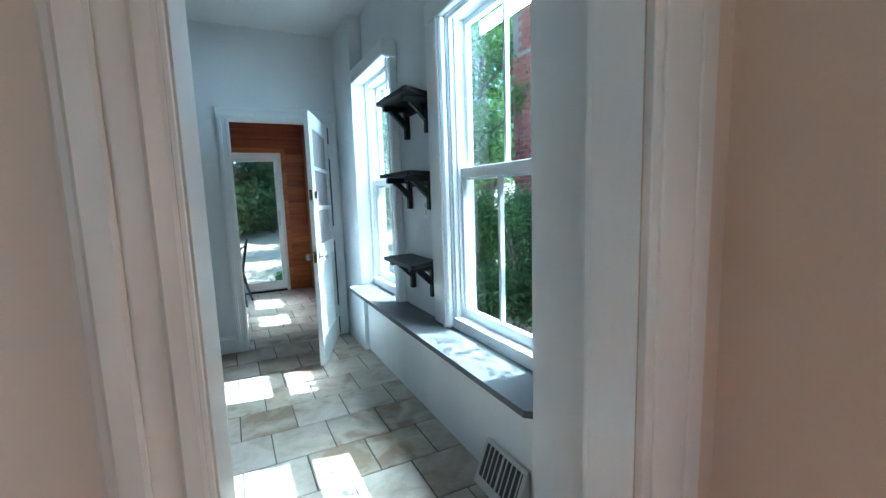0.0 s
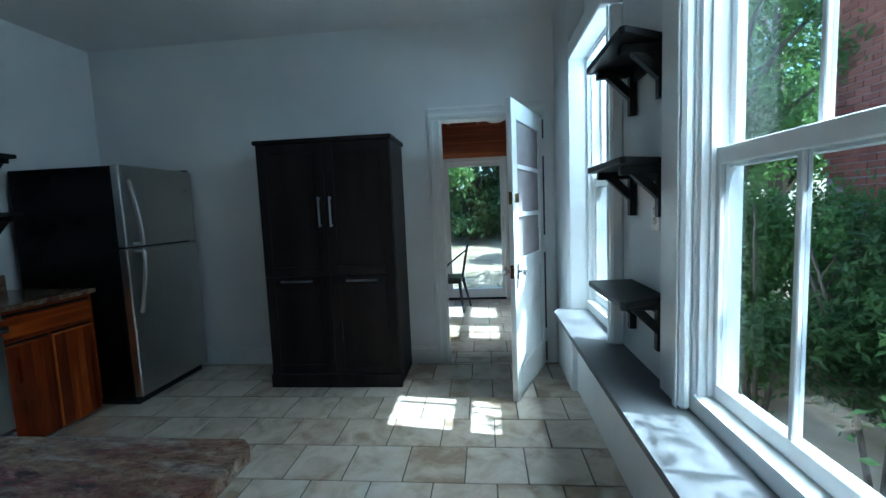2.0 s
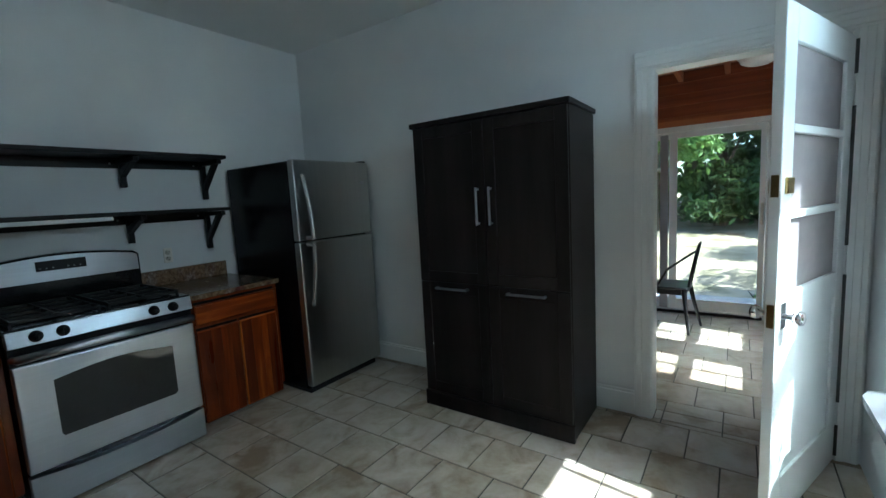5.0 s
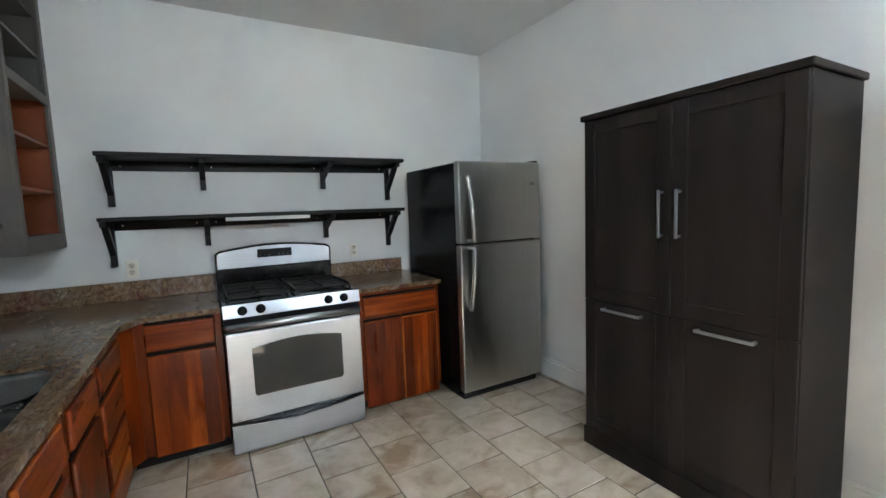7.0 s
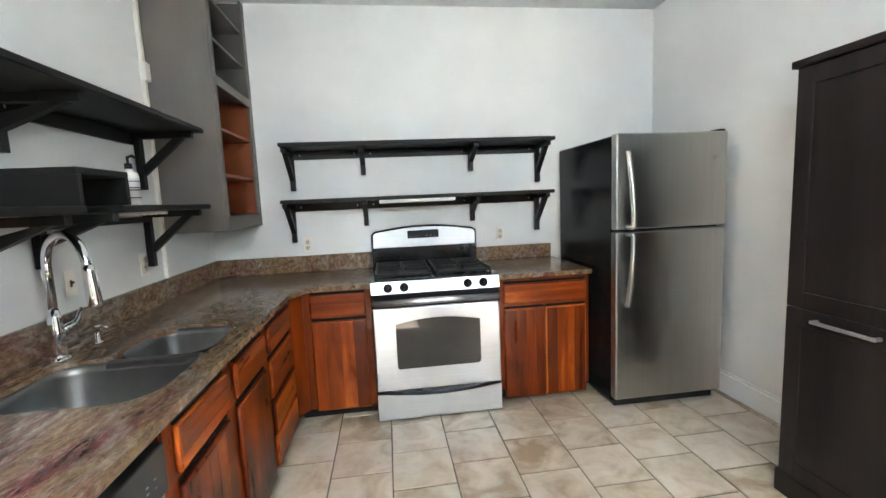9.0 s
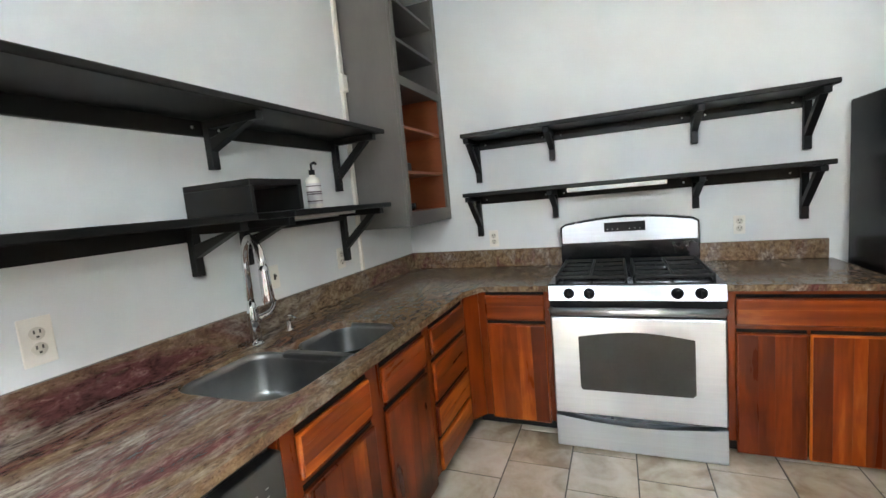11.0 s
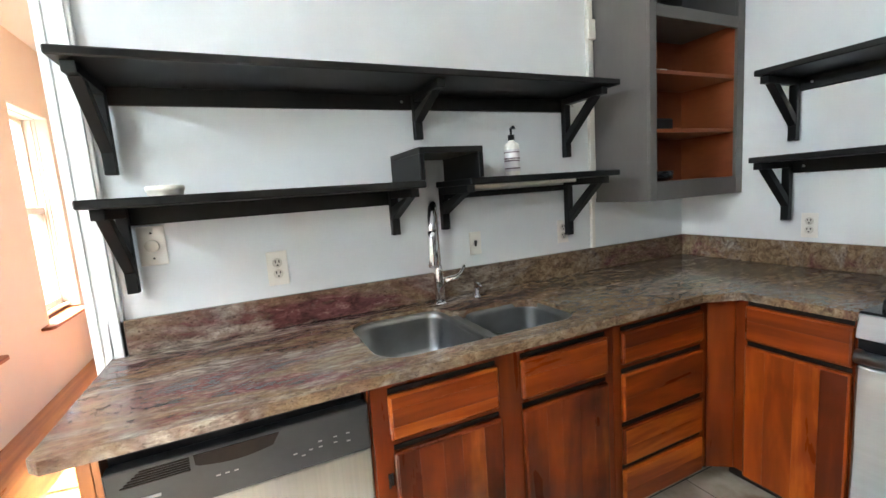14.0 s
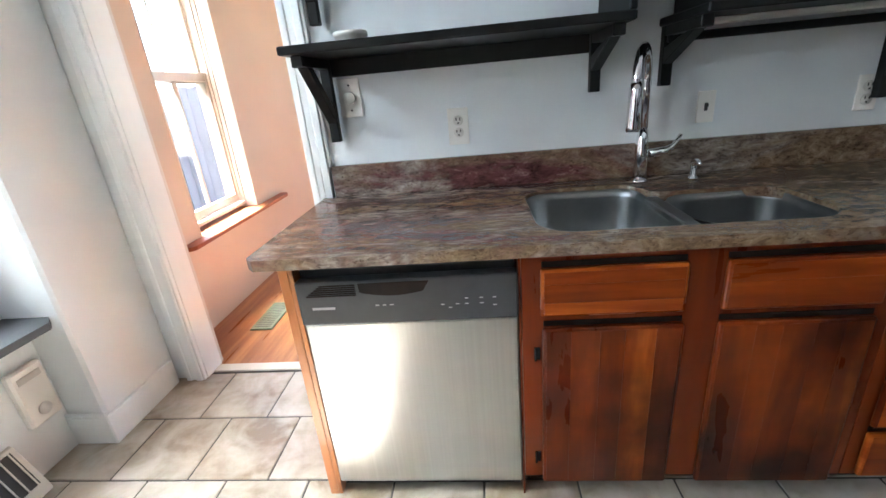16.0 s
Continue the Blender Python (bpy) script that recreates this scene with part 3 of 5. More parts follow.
for nm, (a, b) in WINDOWS.items():
    sash_window(nm, a, b, GLASS_X, SILL_Z, RAIL_Z, HEAD_Z, TRIM, "white double-hung sash window with divided panes", EAST)
    made = thing("window_casing", (EAST, (a + b) / 2, BENCH_Z), "deep white boxed window casing on the bench", "window trim", "window casings", "structure")
    near, far, front_n, front_f = (a - 0.15, b + 0.235, 1.50, 1.50) if nm == "window_1" else (a - 0.08, b + 0.048, 1.475, 1.43)
    for s0, s1, fx in ((near, a - 0.051, front_n), (b + 0.051, far, front_f)):
        if s1 - s0 > 0.02:
            bm = box(fx, EAST - 0.001, s0, s1, BENCH_Z, HEAD_Z + 0.05, 0.012)
            box(fx - 0.008, fx, s0 + 0.02, s0 + 0.05, BENCH_Z, HEAD_Z + 0.05, 0.003, bm)
            part("side_board", bm, TRIM, made)
    part("head_board", box(front_f, EAST - 0.001, near, far, HEAD_Z + 0.052, HEAD_Z + 0.16, 0.006), TRIM, made)

for nm, (a, b) in {"window_3": (-0.325, 0.31), "window_6": (-2.30, -1.65)}.items():
    sash_window(nm, a, b, 1.575, 0.66, 1.49, 2.25, PEACH_TRIM, "pale painted double-hung sash window in the peach room", 1.42)
    reveal = thing("window_reveal", (1.46, (a + b) / 2, 0.555), "pale painted lining of the deep window opening", "window trim", "window linings", "structure")
    for y0, y1 in ((a - 0.049, a - 0.038), (b + 0.038, b + 0.049)):
        part("lining_board", box(1.418, 1.504, y0, y1, 0.553, 2.30, 0.002), PEACH_TRIM, reveal)
    part("lining_board", box(1.418, 1.504, a - 0.037, b + 0.037, 2.288, 2.30, 0.002), PEACH_TRIM, reveal)
# ---- sunroom windows ----
for nm, (a, b) in {"window_4": (5.07, 5.50), "window_5": (5.90, 6.40)}.items():
    sash_window(nm, a, b, SUN_E + 0.07, 0.88, 1.53, 2.15, TRIM, "white double-hung sash window in the sunroom", SUN_E)
# ---- refrigerator ----
fr = thing("refrigerator", (-2.1, 4.03, 0), "stainless steel top-freezer refrigerator with black sides beside the counter", "refrigerator")
F0, F1, FX = 3.66, 4.40, -1.67
part("cabinet", box(-2.53, FX - 0.065, F0 + 0.004, F1 - 0.004, 0.03, 1.735, 0.006), FRIDGESIDE, fr, "black textured cabinet")
part("kick_grille", box(-2.3, FX - 0.05, F0 + 0.02, F1 - 0.02, 0.0, 0.075, 0.004), BLACKPL, fr)
for nm, z0, z1 in (("fridge_door", 0.065, 1.148), ("freezer_door", 1.160, 1.742)):
    part(nm, box(FX - 0.062, FX, F0, F1, z0, z1, 0.010, seg=2), STEEL, fr, "brushed stainless door")
def bow_handle(name, x, y, z0, z1, parent, out=0.05, r=0.012, mat=CHROME):
    pts = [(x, y, z0), (x + out * 0.7, y, z0 + 0.012)] + [(x + out * (0.80 + 0.40 * math.sin(math.pi * k / 8)), y, z0 + 0.03 + (z1 - z0 - 0.06) * k / 8) for k in range(9)] + [(x + out * 0.7, y, z1 - 0.012), (x, y, z1)]
    return part(name, tube(pts, r, sides=10), mat, parent, "satin steel bow handle", True)
def half_bow(name, z_fixed, z_free):
    """Half of a long bow: one end on the door, the other standing off beside the door gap."""
    y, step = F0 + 0.075, (z_free - z_fixed)
    pts = [(FX, y, z_fixed)] + [(FX + 0.012 + 0.060 * math.sin(math.pi / 2 * k / 9), y, z_fixed + step * (0.03 + 0.95 * k / 9)) for k in range(10)] + [(FX + 0.05, y, z_free), (FX, y, z_free)]
    part(name, tube(pts, 0.016, sides=10), STEEL, fr, "satin steel bow handle", True)


half_bow("freezer_handle", 1.63, 1.178)
half_bow("fridge_handle", 0.68, 1.132)
part("badge", box(FX, FX + 0.002, F1 - 0.10, F1 - 0.06, 1.57, 1.59), CHROME, fr, "small plain metal badge")
part("top_hinge", box(FX - 0.09, FX - 0.01, F1 - 0.06, F1 - 0.01, 1.742, 1.755, 0.004), BLACKPL, fr)

# ---- pantry cupboard ----
PX0, PX1, PY0, PY1, PZ = -0.845, 0.175, 3.985, 4.46, 1.895
pan = thing("pantry_cupboard", (-0.33, 4.2, 0), "tall espresso brown wooden pantry cupboard with steel bar handles", "cupboard")
part("carcass", box(PX0, PX1, PY0 + 0.022, PY1, 0.0, PZ - 0.03, 0.003), BLACKWOOD, pan)
part("top_board", box(PX0 - 0.015, PX1 + 0.015, PY0 - 0.015, PY1, PZ - 0.03, PZ, 0.004), BLACKWOOD, pan)
part("plinth", box(PX0 - 0.008, PX1 + 0.008, PY0 - 0.008, PY0 + 0.022, 0.0, 0.105, 0.004), BLACKWOOD, pan)
PM = -0.33
for a, b in ((PX0 + 0.004, PM - 0.002), (PM + 0.002, PX1 - 0.004)):
    for nm, z0, z1 in (("upper_door", 0.872, PZ - 0.034), ("lower_door", 0.11, 0.868)):
        bm = bmesh.new()
        fw = 0.07
        box(a, a + fw, PY0, PY0 + 0.02, z0, z1, 0.002, bm)
        box(b - fw, b, PY0, PY0 + 0.02, z0, z1, 0.002, bm)
        box(a + fw, b - fw, PY0, PY0 + 0.02, z0, z0 + fw, 0.002, bm)
        box(a + fw, b - fw, PY0, PY0 + 0.02, z1 - fw, z1, 0.002, bm)
        door = part(nm, bm, BLACKWOOD, pan)
        part("door_panel", box(a + fw - 0.004, b - fw + 0.004, PY0 + 0.008, PY0 + 0.018, z0 + fw - 0.004, z1 - fw + 0.004), BLACKWOOD, door)
        if nm == "upper_door":
            hx = PM - 0.043 if a < PM - 0.1 else PM + 0.043
            bm = box(hx - 0.007, hx + 0.007, PY0 - 0.036, PY0 - 0.026, 1.24, 1.465, 0.002)
            for zz in (1.245, 1.448):
                box(hx - 0.007, hx + 0.007, PY0 - 0.028, PY0, zz, zz + 0.012, 0.002, bm)
        else:
            hx = (a + b) / 2
            bm = box(hx - 0.12, hx + 0.12, PY0 - 0.036, PY0 - 0.026, 0.828, 0.842, 0.002)
            for xx in (hx - 0.118, hx + 0.106):
                box(xx, xx + 0.012, PY0 - 0.028, PY0, 0.828, 0.842, 0.002, bm)
        part("bar_handle", bm, STEEL_H, door, "flat brushed steel bar handle")

# ---- stove ----
S0, S1, SX = 2.15, 2.96, -1.845
st = thing("gas_stove", (-2.2, 2.555, 0), "freestanding stainless steel gas stove with black cooktop", "stove")
part("body", box(-2.55, SX - 0.03, S0 + 0.004, S1 - 0.004, 0.02, 0.885, 0.004), BLACKMET, st, "black enamel body")
part("cooktop", prism([(-2.53, 0.885), (SX - 0.01, 0.885), (SX + 0.01, 0.893), (SX + 0.005, 0.912), (-2.53, 0.915)], "y", S0, S1, None, 0.003), BLACKMET, st, "glossy black cooktop")
part("control_panel", prism([(SX - 0.03, 0.828), (SX + 0.028, 0.828), (SX + 0.012, 0.905), (SX - 0.03, 0.905)], "y", S0, S1, None, 0.003), STEEL_H, st, "brushed steel knob panel")
for yy in (S0 + 0.105, S0 + 0.205, S1 - 0.205, S1 - 0.105):
    k = part("knob", lathe([(0.027, 0.0), (0.027, 0.008), (0.021, 0.012), (0.019, 0.034), (0.006, 0.036)], (SX + 0.02, yy, 0.867), axis="x"), BLACKPL, st, "black round knob", True)
    part("grip", box(SX + 0.05, SX + 0.062, yy - 0.005, yy + 0.005, 0.847, 0.887, 0.002), BLACKPL, k)
part("vent_strip", box(SX - 0.02, SX + 0.004, S0, S1, 0.735, 0.828, 0.002), BLACKPL, st)
od = part("oven_door", box(SX - 0.03, SX + 0.022, S0 + 0.003, S1 - 0.003, 0.205, 0.738, 0.008, seg=2), STEEL_H, st, "brushed steel oven door")
n = 10
wp = [(2.29, 0.36), (2.30, 0.345), (2.81, 0.345), (2.825, 0.36), (2.825, 0.635)] + [(2.825 - 0.535 * k / n, 0.635 + 0.03 * math.sin(math.pi * k / n)) for k in range(1, n)] + [(2.29, 0.635)]
part("oven_window", prism(wp, "x", SX + 0.012, SX + 0.025), DARKGLASS, od, "dark glass oven window")
part("oven_handle", tube([(SX + 0.02, S0 + 0.012, 0.778), (SX + 0.062, S0 + 0.02, 0.780), (SX + 0.066, 2.555, 0.784), (SX + 0.062, S1 - 0.02, 0.780), (SX + 0.02, S1 - 0.012, 0.778)], [0.016, 0.02, 0.021, 0.02, 0.016], sides=10), STEEL_H, od, "long steel oven handle", True)
dp = [(S0 + 0.003, 0.012), (S1 - 0.003, 0.012), (S1 - 0.003, 0.19)] + [(S1 - 0.003 - (S1 - S0 - 0.006) * k / n, 0.188 - 0.030 * math.sin(math.pi * k / n)) for k in range(1, n)] + [(S0 + 0.003, 0.188)]
part("drawer", prism(dp, "x", SX - 0.03, SX + 0.02, None, 0.003), STEEL_H, st, "brushed steel bottom drawer with a curved top edge")
bp = [(S0, 0.915), (S1, 0.915), (S1, 1.15)] + [(S1 - 0.03 - (S1 - S0 - 0.06) * k / n, 1.172 + 0.036 * math.sin(math.pi * k / n)) for k in range(0, n + 1)] + [(S0, 1.15)]
part("backguard", prism(bp, "x", -2.57, -2.50, None, 0.004), BLACKMET, st, "black backguard")
sp = [(S0 + 0.012, 1.045), (S1 - 0.012, 1.045), (S1 - 0.012, 1.145)] + [(S1 - 0.035 - (S1 - S0 - 0.07) * k / n, 1.160 + 0.034 * math.sin(math.pi * k / n)) for k in range(0, n + 1)] + [(S0 + 0.012, 1.145)]
bp_ = part("backguard_panel", prism(sp, "x", -2.505, -2.492), STEEL_H, st, "arched brushed steel panel")
part("clock_display", box(-2.493, -2.488, 2.425, 2.665, 1.108, 1.168, 0.004), BLACKPL, bp_, "black clock display")
for yy in (2.44, 2.47, 2.50, 2.57, 2.60, 2.63):
    part("button", box(-2.489, -2.486, yy, yy + 0.008, 1.122, 1.126), LIGHTINK, bp_, "small pale button mark")
for y0, y1 in ((S0 + 0.03, 2.555 - 0.015), (2.555 + 0.015, S1 - 0.03)):
    bm = bmesh.new()
    for yy in (y0, (y0 + y1) / 2 - 0.006, y1 - 0.012):
        box(-2.44, SX - 0.06, yy, yy + 0.012, 0.925, 0.945, 0.003, bm)
    for xx in (-2.44, -2.30, -2.16, -2.02, SX - 0.072):
        box(xx, xx + 0.012, y0, y1, 0.925, 0.943, 0.003, bm)
    for xx in (-2.44, SX - 0.072):
        for yy in (y0, y1 - 0.012):
            box(xx, xx + 0.012, yy, yy + 0.012, 0.912, 0.926, 0, bm)
    part("grate", bm, IRON, st, "cast iron pan grate")
    for xx in (-2.32, -2.02):
        part("burner", lathe([(0.05, 0), (0.05, 0.012), (0.035, 0.016), (0.034, 0.022), (0.005, 0.023)], (xx, (y0 + y1) / 2, 0.912)), IRON, st, "", True)

# ---- base cabinets ----
CF, CTOP = 1.655, 0.852   # south front plane, carcass top


def planks(parent, axis, face, a0, a1, z0, z1, count, upright=True, proud=0.018, seed=0, mat=None):
    """A door or drawer front glued up of boards; every board a piece. axis: the axis along the front."""
    rng = random.Random(seed)
    lo, hi = (a0, a1) if upright else (z0, z1)
    cuts = [lo] + sorted(lo + (hi - lo) * (k + rng.uniform(-0.22, 0.22)) / count for k in range(1, count)) + [hi]
    for c0, c1 in zip(cuts, cuts[1:]):
        u0, u1, w0, w1 = (c0, c1, z0, z1) if upright else (a0, a1, c0, c1)
        if axis == "x":
            bm = box(u0, u1, face, face + proud, w0, w1, 0.0007)
        else:
            bm = box(face, face + proud, u0, u1, w0, w1, 0.0007)
        part("board", bm, mat or (CHERRY if upright else CHERRY_H), parent)


def front(parent, nm, axis, face, a0, a1, z0, z1, count, upright, seed, label="", mat=None):
    """A lipped front: a rounded board with glued-up staves on it, and a dark strip for the shade above a door or
    drawer.
    """
    e = 0.009
    if axis == "x":
        bm = box(a0, a1, face, face + 0.019, z0, z1, 0.009, seg=3)
        gap_strip = box(a0 + 0.004, a1 - 0.004, face, face + 0.004, z1 + 0.001, z1 + 0.017, 0.001)
    else:
        bm = box(face, face + 0.019, a0, a1, z0, z1, 0.009, seg=3)
        gap_strip = box(face, face + 0.004, a0 + 0.004, a1 - 0.004, z1 + 0.001, z1 + 0.017, 0.001)
    d = part(nm, bm, mat or (CHERRY if upright else CHERRY_H), parent, label)
    planks(d, axis, face + 0.008, a0 + e, a1 - e, z0 + e, z1 - e, count, upright, 0.0125, seed, mat)
    # strip on the frame: the gap's shade and grime put into its colour
    part("gap_shade_strip", gap_strip, SHADEGRIME, d, "dark strip for the shade and grime in the gap")
    return d


def carcass(parent, axis, a0, a1, face, back, z0, z1, stiles, body_top=None):
    """Cabinet box with a face frame."""
    if axis == "x":
        part("cabinet_body", box(a0, a1, back, face - 0.02, z0, body_top or z1), FRAMEWOOD, parent)
        bm = bmesh.new()
        for s0, s1 in stiles:
            box(s0, s1, face - 0.02, face, z0, z1, 0.001, bm)
        part("face_frame", bm, FRAMEWOOD, parent)
        part("toe_board", box(a0, a1, face - 0.085, face - 0.07, 0, z0), BLACKPL, parent, "dark recessed toe board")
    else:
        part("cabinet_body", box(back, face - 0.02, a0, a1, z0, z1), FRAMEWOOD, parent)
        bm = bmesh.new()
        for s0, s1 in stiles:
            box(face - 0.02, face, s0, s1, z0, z1, 0.001, bm)
        part("face_frame", bm, FRAMEWOOD, parent)
        part("toe_board", box(face - 0.085, face - 0.07, a0, a1, 0, z0), BLACKPL, parent, "dark recessed toe board")


def hinge(parent, x, y, z):
    bm = box(x - 0.008, x + 0.008, y, y + 0.006, z - 0.02, z + 0.02, 0.002)
    tube([(x + 0.006, y + 0.007, z - 0.022), (x + 0.006, y + 0.007, z + 0.022)], 0.004, bm, 6)
    part("hinge", bm, BLACKMET, parent, "small dark metal hinge")


sc = thing("sink_cabinet", (-0.83, 1.4, 0), "cherry wood sink base cabinet with two doors and false drawer fronts", "cabinet")
carcass(sc, "x", -1.30, -0.372, CF, 1.02, 0.085, CTOP, [(-1.30, -0.372)], 0.64)
front(sc, "false_drawer", "x", CF, -0.79, -0.42, 0.672, 0.812, 3, False, 1)
front(sc, "false_drawer", "x", CF, -1.262, -0.88, 0.672, 0.812, 2, False, 2)
d1 = front(sc, "cabinet_door", "x", CF, -0.795, -0.425, 0.075, 0.636, 5, True, 3, "cherry board door with dark worn stains and painted-in shade", WORNSHADECHERRY)
d2 = front(sc, "cabinet_door", "x", CF, -1.262, -0.88, 0.075, 0.636, 5, True, 4, "cherry board door with dark worn stains and painted-in shade", WORNSHADECHERRY)
for zz in (0.55, 0.17):
    hinge(sc, -0.412, CF + 0.001, zz)
dc = thing("drawer_cabinet", (-1.56, 1.4, 0), "cherry wood cabinet with four drawers", "cabinet")
carcass(dc, "x", -1.84, -1.302, CF, 1.02, 0.085, CTOP, [(-1.84, -1.302)])
for k, (z0, z1) in enumerate([(0.682, 0.812), (0.452, 0.645), (0.272, 0.425), (0.092, 0.250)]):
    front(dc, "drawer", "x", CF, -1.80, -1.335, z0, z1, 2, False, 10 + k)
cc = thing("corner_cabinet", (-2.1, 1.9, 0), "cherry wood corner cabinet beside the stove", "cabinet")
carcass(cc, "y", 1.66, 2.145, -1.935, WEST + 0.03, 0.085, CTOP, [(1.66, 2.145)])
part("corner_post", prism([(-1.842, 1.60), (-1.842, CF), (-1.84, CF + 0.004), (-1.93, 1.72), (-1.96, 1.72), (-1.96, 1.60)], "z", 0.085, CTOP), FRAMEWOOD, cc)
front(cc, "drawer", "y", -1.935, 1.765, 2.11, 0.685, 0.832, 2, False, 20)
front(cc, "cabinet_door", "y", -1.935, 1.765, 2.11, 0.075, 0.662, 4, True, 21)
rc = thing("narrow_cabinet", (-2.2, 3.3, 0), "cherry wood base cabinet between stove and refrigerator", "cabinet")
carcass(rc, "y", 2.972, 3.61, -1.935, WEST + 0.03, 0.085, CTOP, [(2.972, 3.61)])
front(rc, "drawer", "y", -1.935, 3.01, 3.585, 0.685, 0.818, 2, False, 22)
front(rc, "cabinet_door", "y", -1.935, 3.01, 3.292, 0.03, 0.648, 4, True, 23)
front(rc, "cabinet_door", "y", -1.935, 3.298, 3.585, 0.03, 0.648, 4, True, 24)

# ---- dishwasher ----
dw = thing("dishwasher", (-0.05, 1.4, 0), "built-in dishwasher with stainless door and dark grey control panel", "dishwasher")
D0, D1, DY = -0.362, 0.245, 1.655
part("tub", box(D0 + 0.005, D1 - 0.005, 1.05, DY - 0.03, 0.02, 0.845), BLACKPL, dw)
part("door", box(D0, D1, DY - 0.03, DY, 0.06, 0.668, 0.006, seg=2), STEEL, dw, "brushed stainless door panel")
cp = part("control_panel", box(D0, D1, DY - 0.03, DY + 0.012, 0.672, 0.806, 0.006, seg=2), GREYPL, dw, "dark grey control panel")
# flat lens on the panel; its black stands in for the recess's shade
hp = [(-0.128, 0.797), (0.066, 0.797), (0.064, 0.772)] + [(0.055 - 0.165 * k / 8, 0.768 - 0.010 * math.sin(math.pi * k / 8)) for k in range(9)]
part("pocket_shade_lens", prism(hp, "y", DY + 0.008, DY + 0.014), SHADEGRIME, cp, "flat black lens standing in for the shaded handle pocket")
for k in range(6):
    part("vent_slit", box(0.075, 0.215 - 0.008 * k, DY + 0.011, DY + 0.0145, 0.762 + 0.006 * k, 0.765 + 0.006 * k), SHADEGRIME, cp)
part("maker_mark", box(0.14, 0.205, DY + 0.0115, DY + 0.0135, 0.722, 0.729), LIGHTINK, cp, "pale plain maker mark")
for k, (xx, zz) in enumerate([(-0.02, 0.728), (0.0, 0.728), (0.02, 0.728), (-0.16, 0.722), (-0.18, 0.712), (-0.20, 0.722), (-0.225, 0.738), (-0.225, 0.722), (-0.265, 0.738), (-0.265, 0.722), (-0.30, 0.738), (-0.30, 0.715)]):
    part("button_mark", box(xx - 0.005, xx + 0.005, DY + 0.0115, DY + 0.0135, zz, zz + 0.0028), LIGHTINK, cp)
part("kick_plate", box(D0 + 0.01, D1 - 0.01, DY - 0.10, DY - 0.085, 0.0, 0.06), BLACKPL, dw)
ep = thing("end_panel", (0.28, 1.3, 0), "cherry end panel beside the dishwasher, coloured lighter for sunlight", "cabinet panel")
part("side_board", box(0.262, 0.290, 1.0, DY - 0.002, 0, CTOP, 0.002), SUNLITCHERRY, ep)
part("filler_post", box(0.248, 0.262, DY - 0.04, DY - 0.004, 0, CTOP, 0.001), SUNLITCHERRY, ep)
part("filler_post", box(-0.371, -0.364, DY - 0.04, DY - 0.004, 0.0, CTOP, 0.001), CHERRY, ep)

# ---- worktop, sink ----
CZ0, CZ1 = 0.855, 0.887
SINKS = [(-0.437, -0.818, 1.135, 1.598), (-0.858, -1.215, 1.262, 1.588)]


def bowl_outline(x0, x1, y0, y1, n=9):
    """A D-shaped bowl: straight towards the divider, rounded outwards."""
    pts = []
    xa, xb = max(x0, x1), min(x0, x1)
    for cx, cy, a0, r in ((xa - 0.10, y1 - 0.10, 0, 0.10), (xb + 0.07, y1 - 0.07, 90, 0.07), (xb + 0.07, y0 + 0.07, 180, 0.07), (xa - 0.10, y0 + 0.10, 270, 0.10)):
        for k in range(n):
            a = radians(a0 + 90 * k / (n - 1))
            pts.append((cx + r * math.cos(a), cy + r * math.sin(a)))
    return pts


def worktop_mesh():
    outline = [(0.36, SOUTH + 0.001), (0.36, 1.665), (0.335, 1.69), (-1.765, 1.69), (-1.91, 1.76), (-1.91, 2.146), (WEST + 0.001, 2.146), (WEST + 0.001, SOUTH + 0.001)]
    hole = []
    for cx, cy, a0, r, sweep in ((-0.54, 1.493, 0, 0.11, 90), (-1.112, 1.493, 90, 0.11, 90), (-1.122, 1.362, 180, 0.10, 90), (-0.54, 1.238, 270, 0.11, 90)):
        if a0 == 270:
            hole += [(-0.865, 1.262), (-0.845, 1.25), (-0.80, 1.14), (-0.775, 1.128)]
        for k in range(9):
            a = radians(a0 + sweep * k / 8)
            hole.append((cx + r * math.cos(a), cy + r * math.sin(a)))
    bm = bmesh.new()
    rings = []
    for pts in (outline, hole):
        vs = [bm.verts.new((x, y, CZ1)) for x, y in pts]
        rings.append([bm.edges.new((vs[k], vs[(k + 1) % len(vs)])) for k in range(len(vs))])
    bmesh.ops.triangle_fill(bm, edges=rings[0] + rings[1], use_beauty=True)
    made = bmesh.ops.extrude_face_region(bm, geom=list(bm.faces))
    bmesh.ops.translate(bm, verts=[v for v in made["geom"] if isinstance(v, bmesh.types.BMVert)], vec=(0, 0, CZ0 - CZ1))
    return bm


wt = thing("worktop", (-1.0, 1.4, CZ0), "polished brown and dark red granite worktop with a sink cutout", "countertop")
part("slab", worktop_mesh(), GRANITE, wt)
bm = box(WEST + 0.022, 0.36, SOUTH + 0.002, SOUTH + 0.022, CZ1, 1.012, 0.002)
part("backsplash", bm, GRANITE, wt, "granite upstand along the sink wall")
part("backsplash", box(WEST + 0.002, WEST + 0.022, SOUTH + 0.002, 2.146, CZ1, 1.012, 0.002), GRANITE, wt, "granite upstand along the stove wall")
wt2 = thing("narrow_worktop", (-2.2, 3.3, CZ0), "polished brown granite worktop between stove and refrigerator", "countertop")
part("slab", box(WEST + 0.002, -1.905, 2.966, 3.625, CZ0, CZ1, 0.004), GRANITE, wt2)
part("backsplash", box(WEST + 0.002, WEST + 0.022, 2.966, 3.60, CZ1, 1.0, 0.002), GRANITE, wt2)

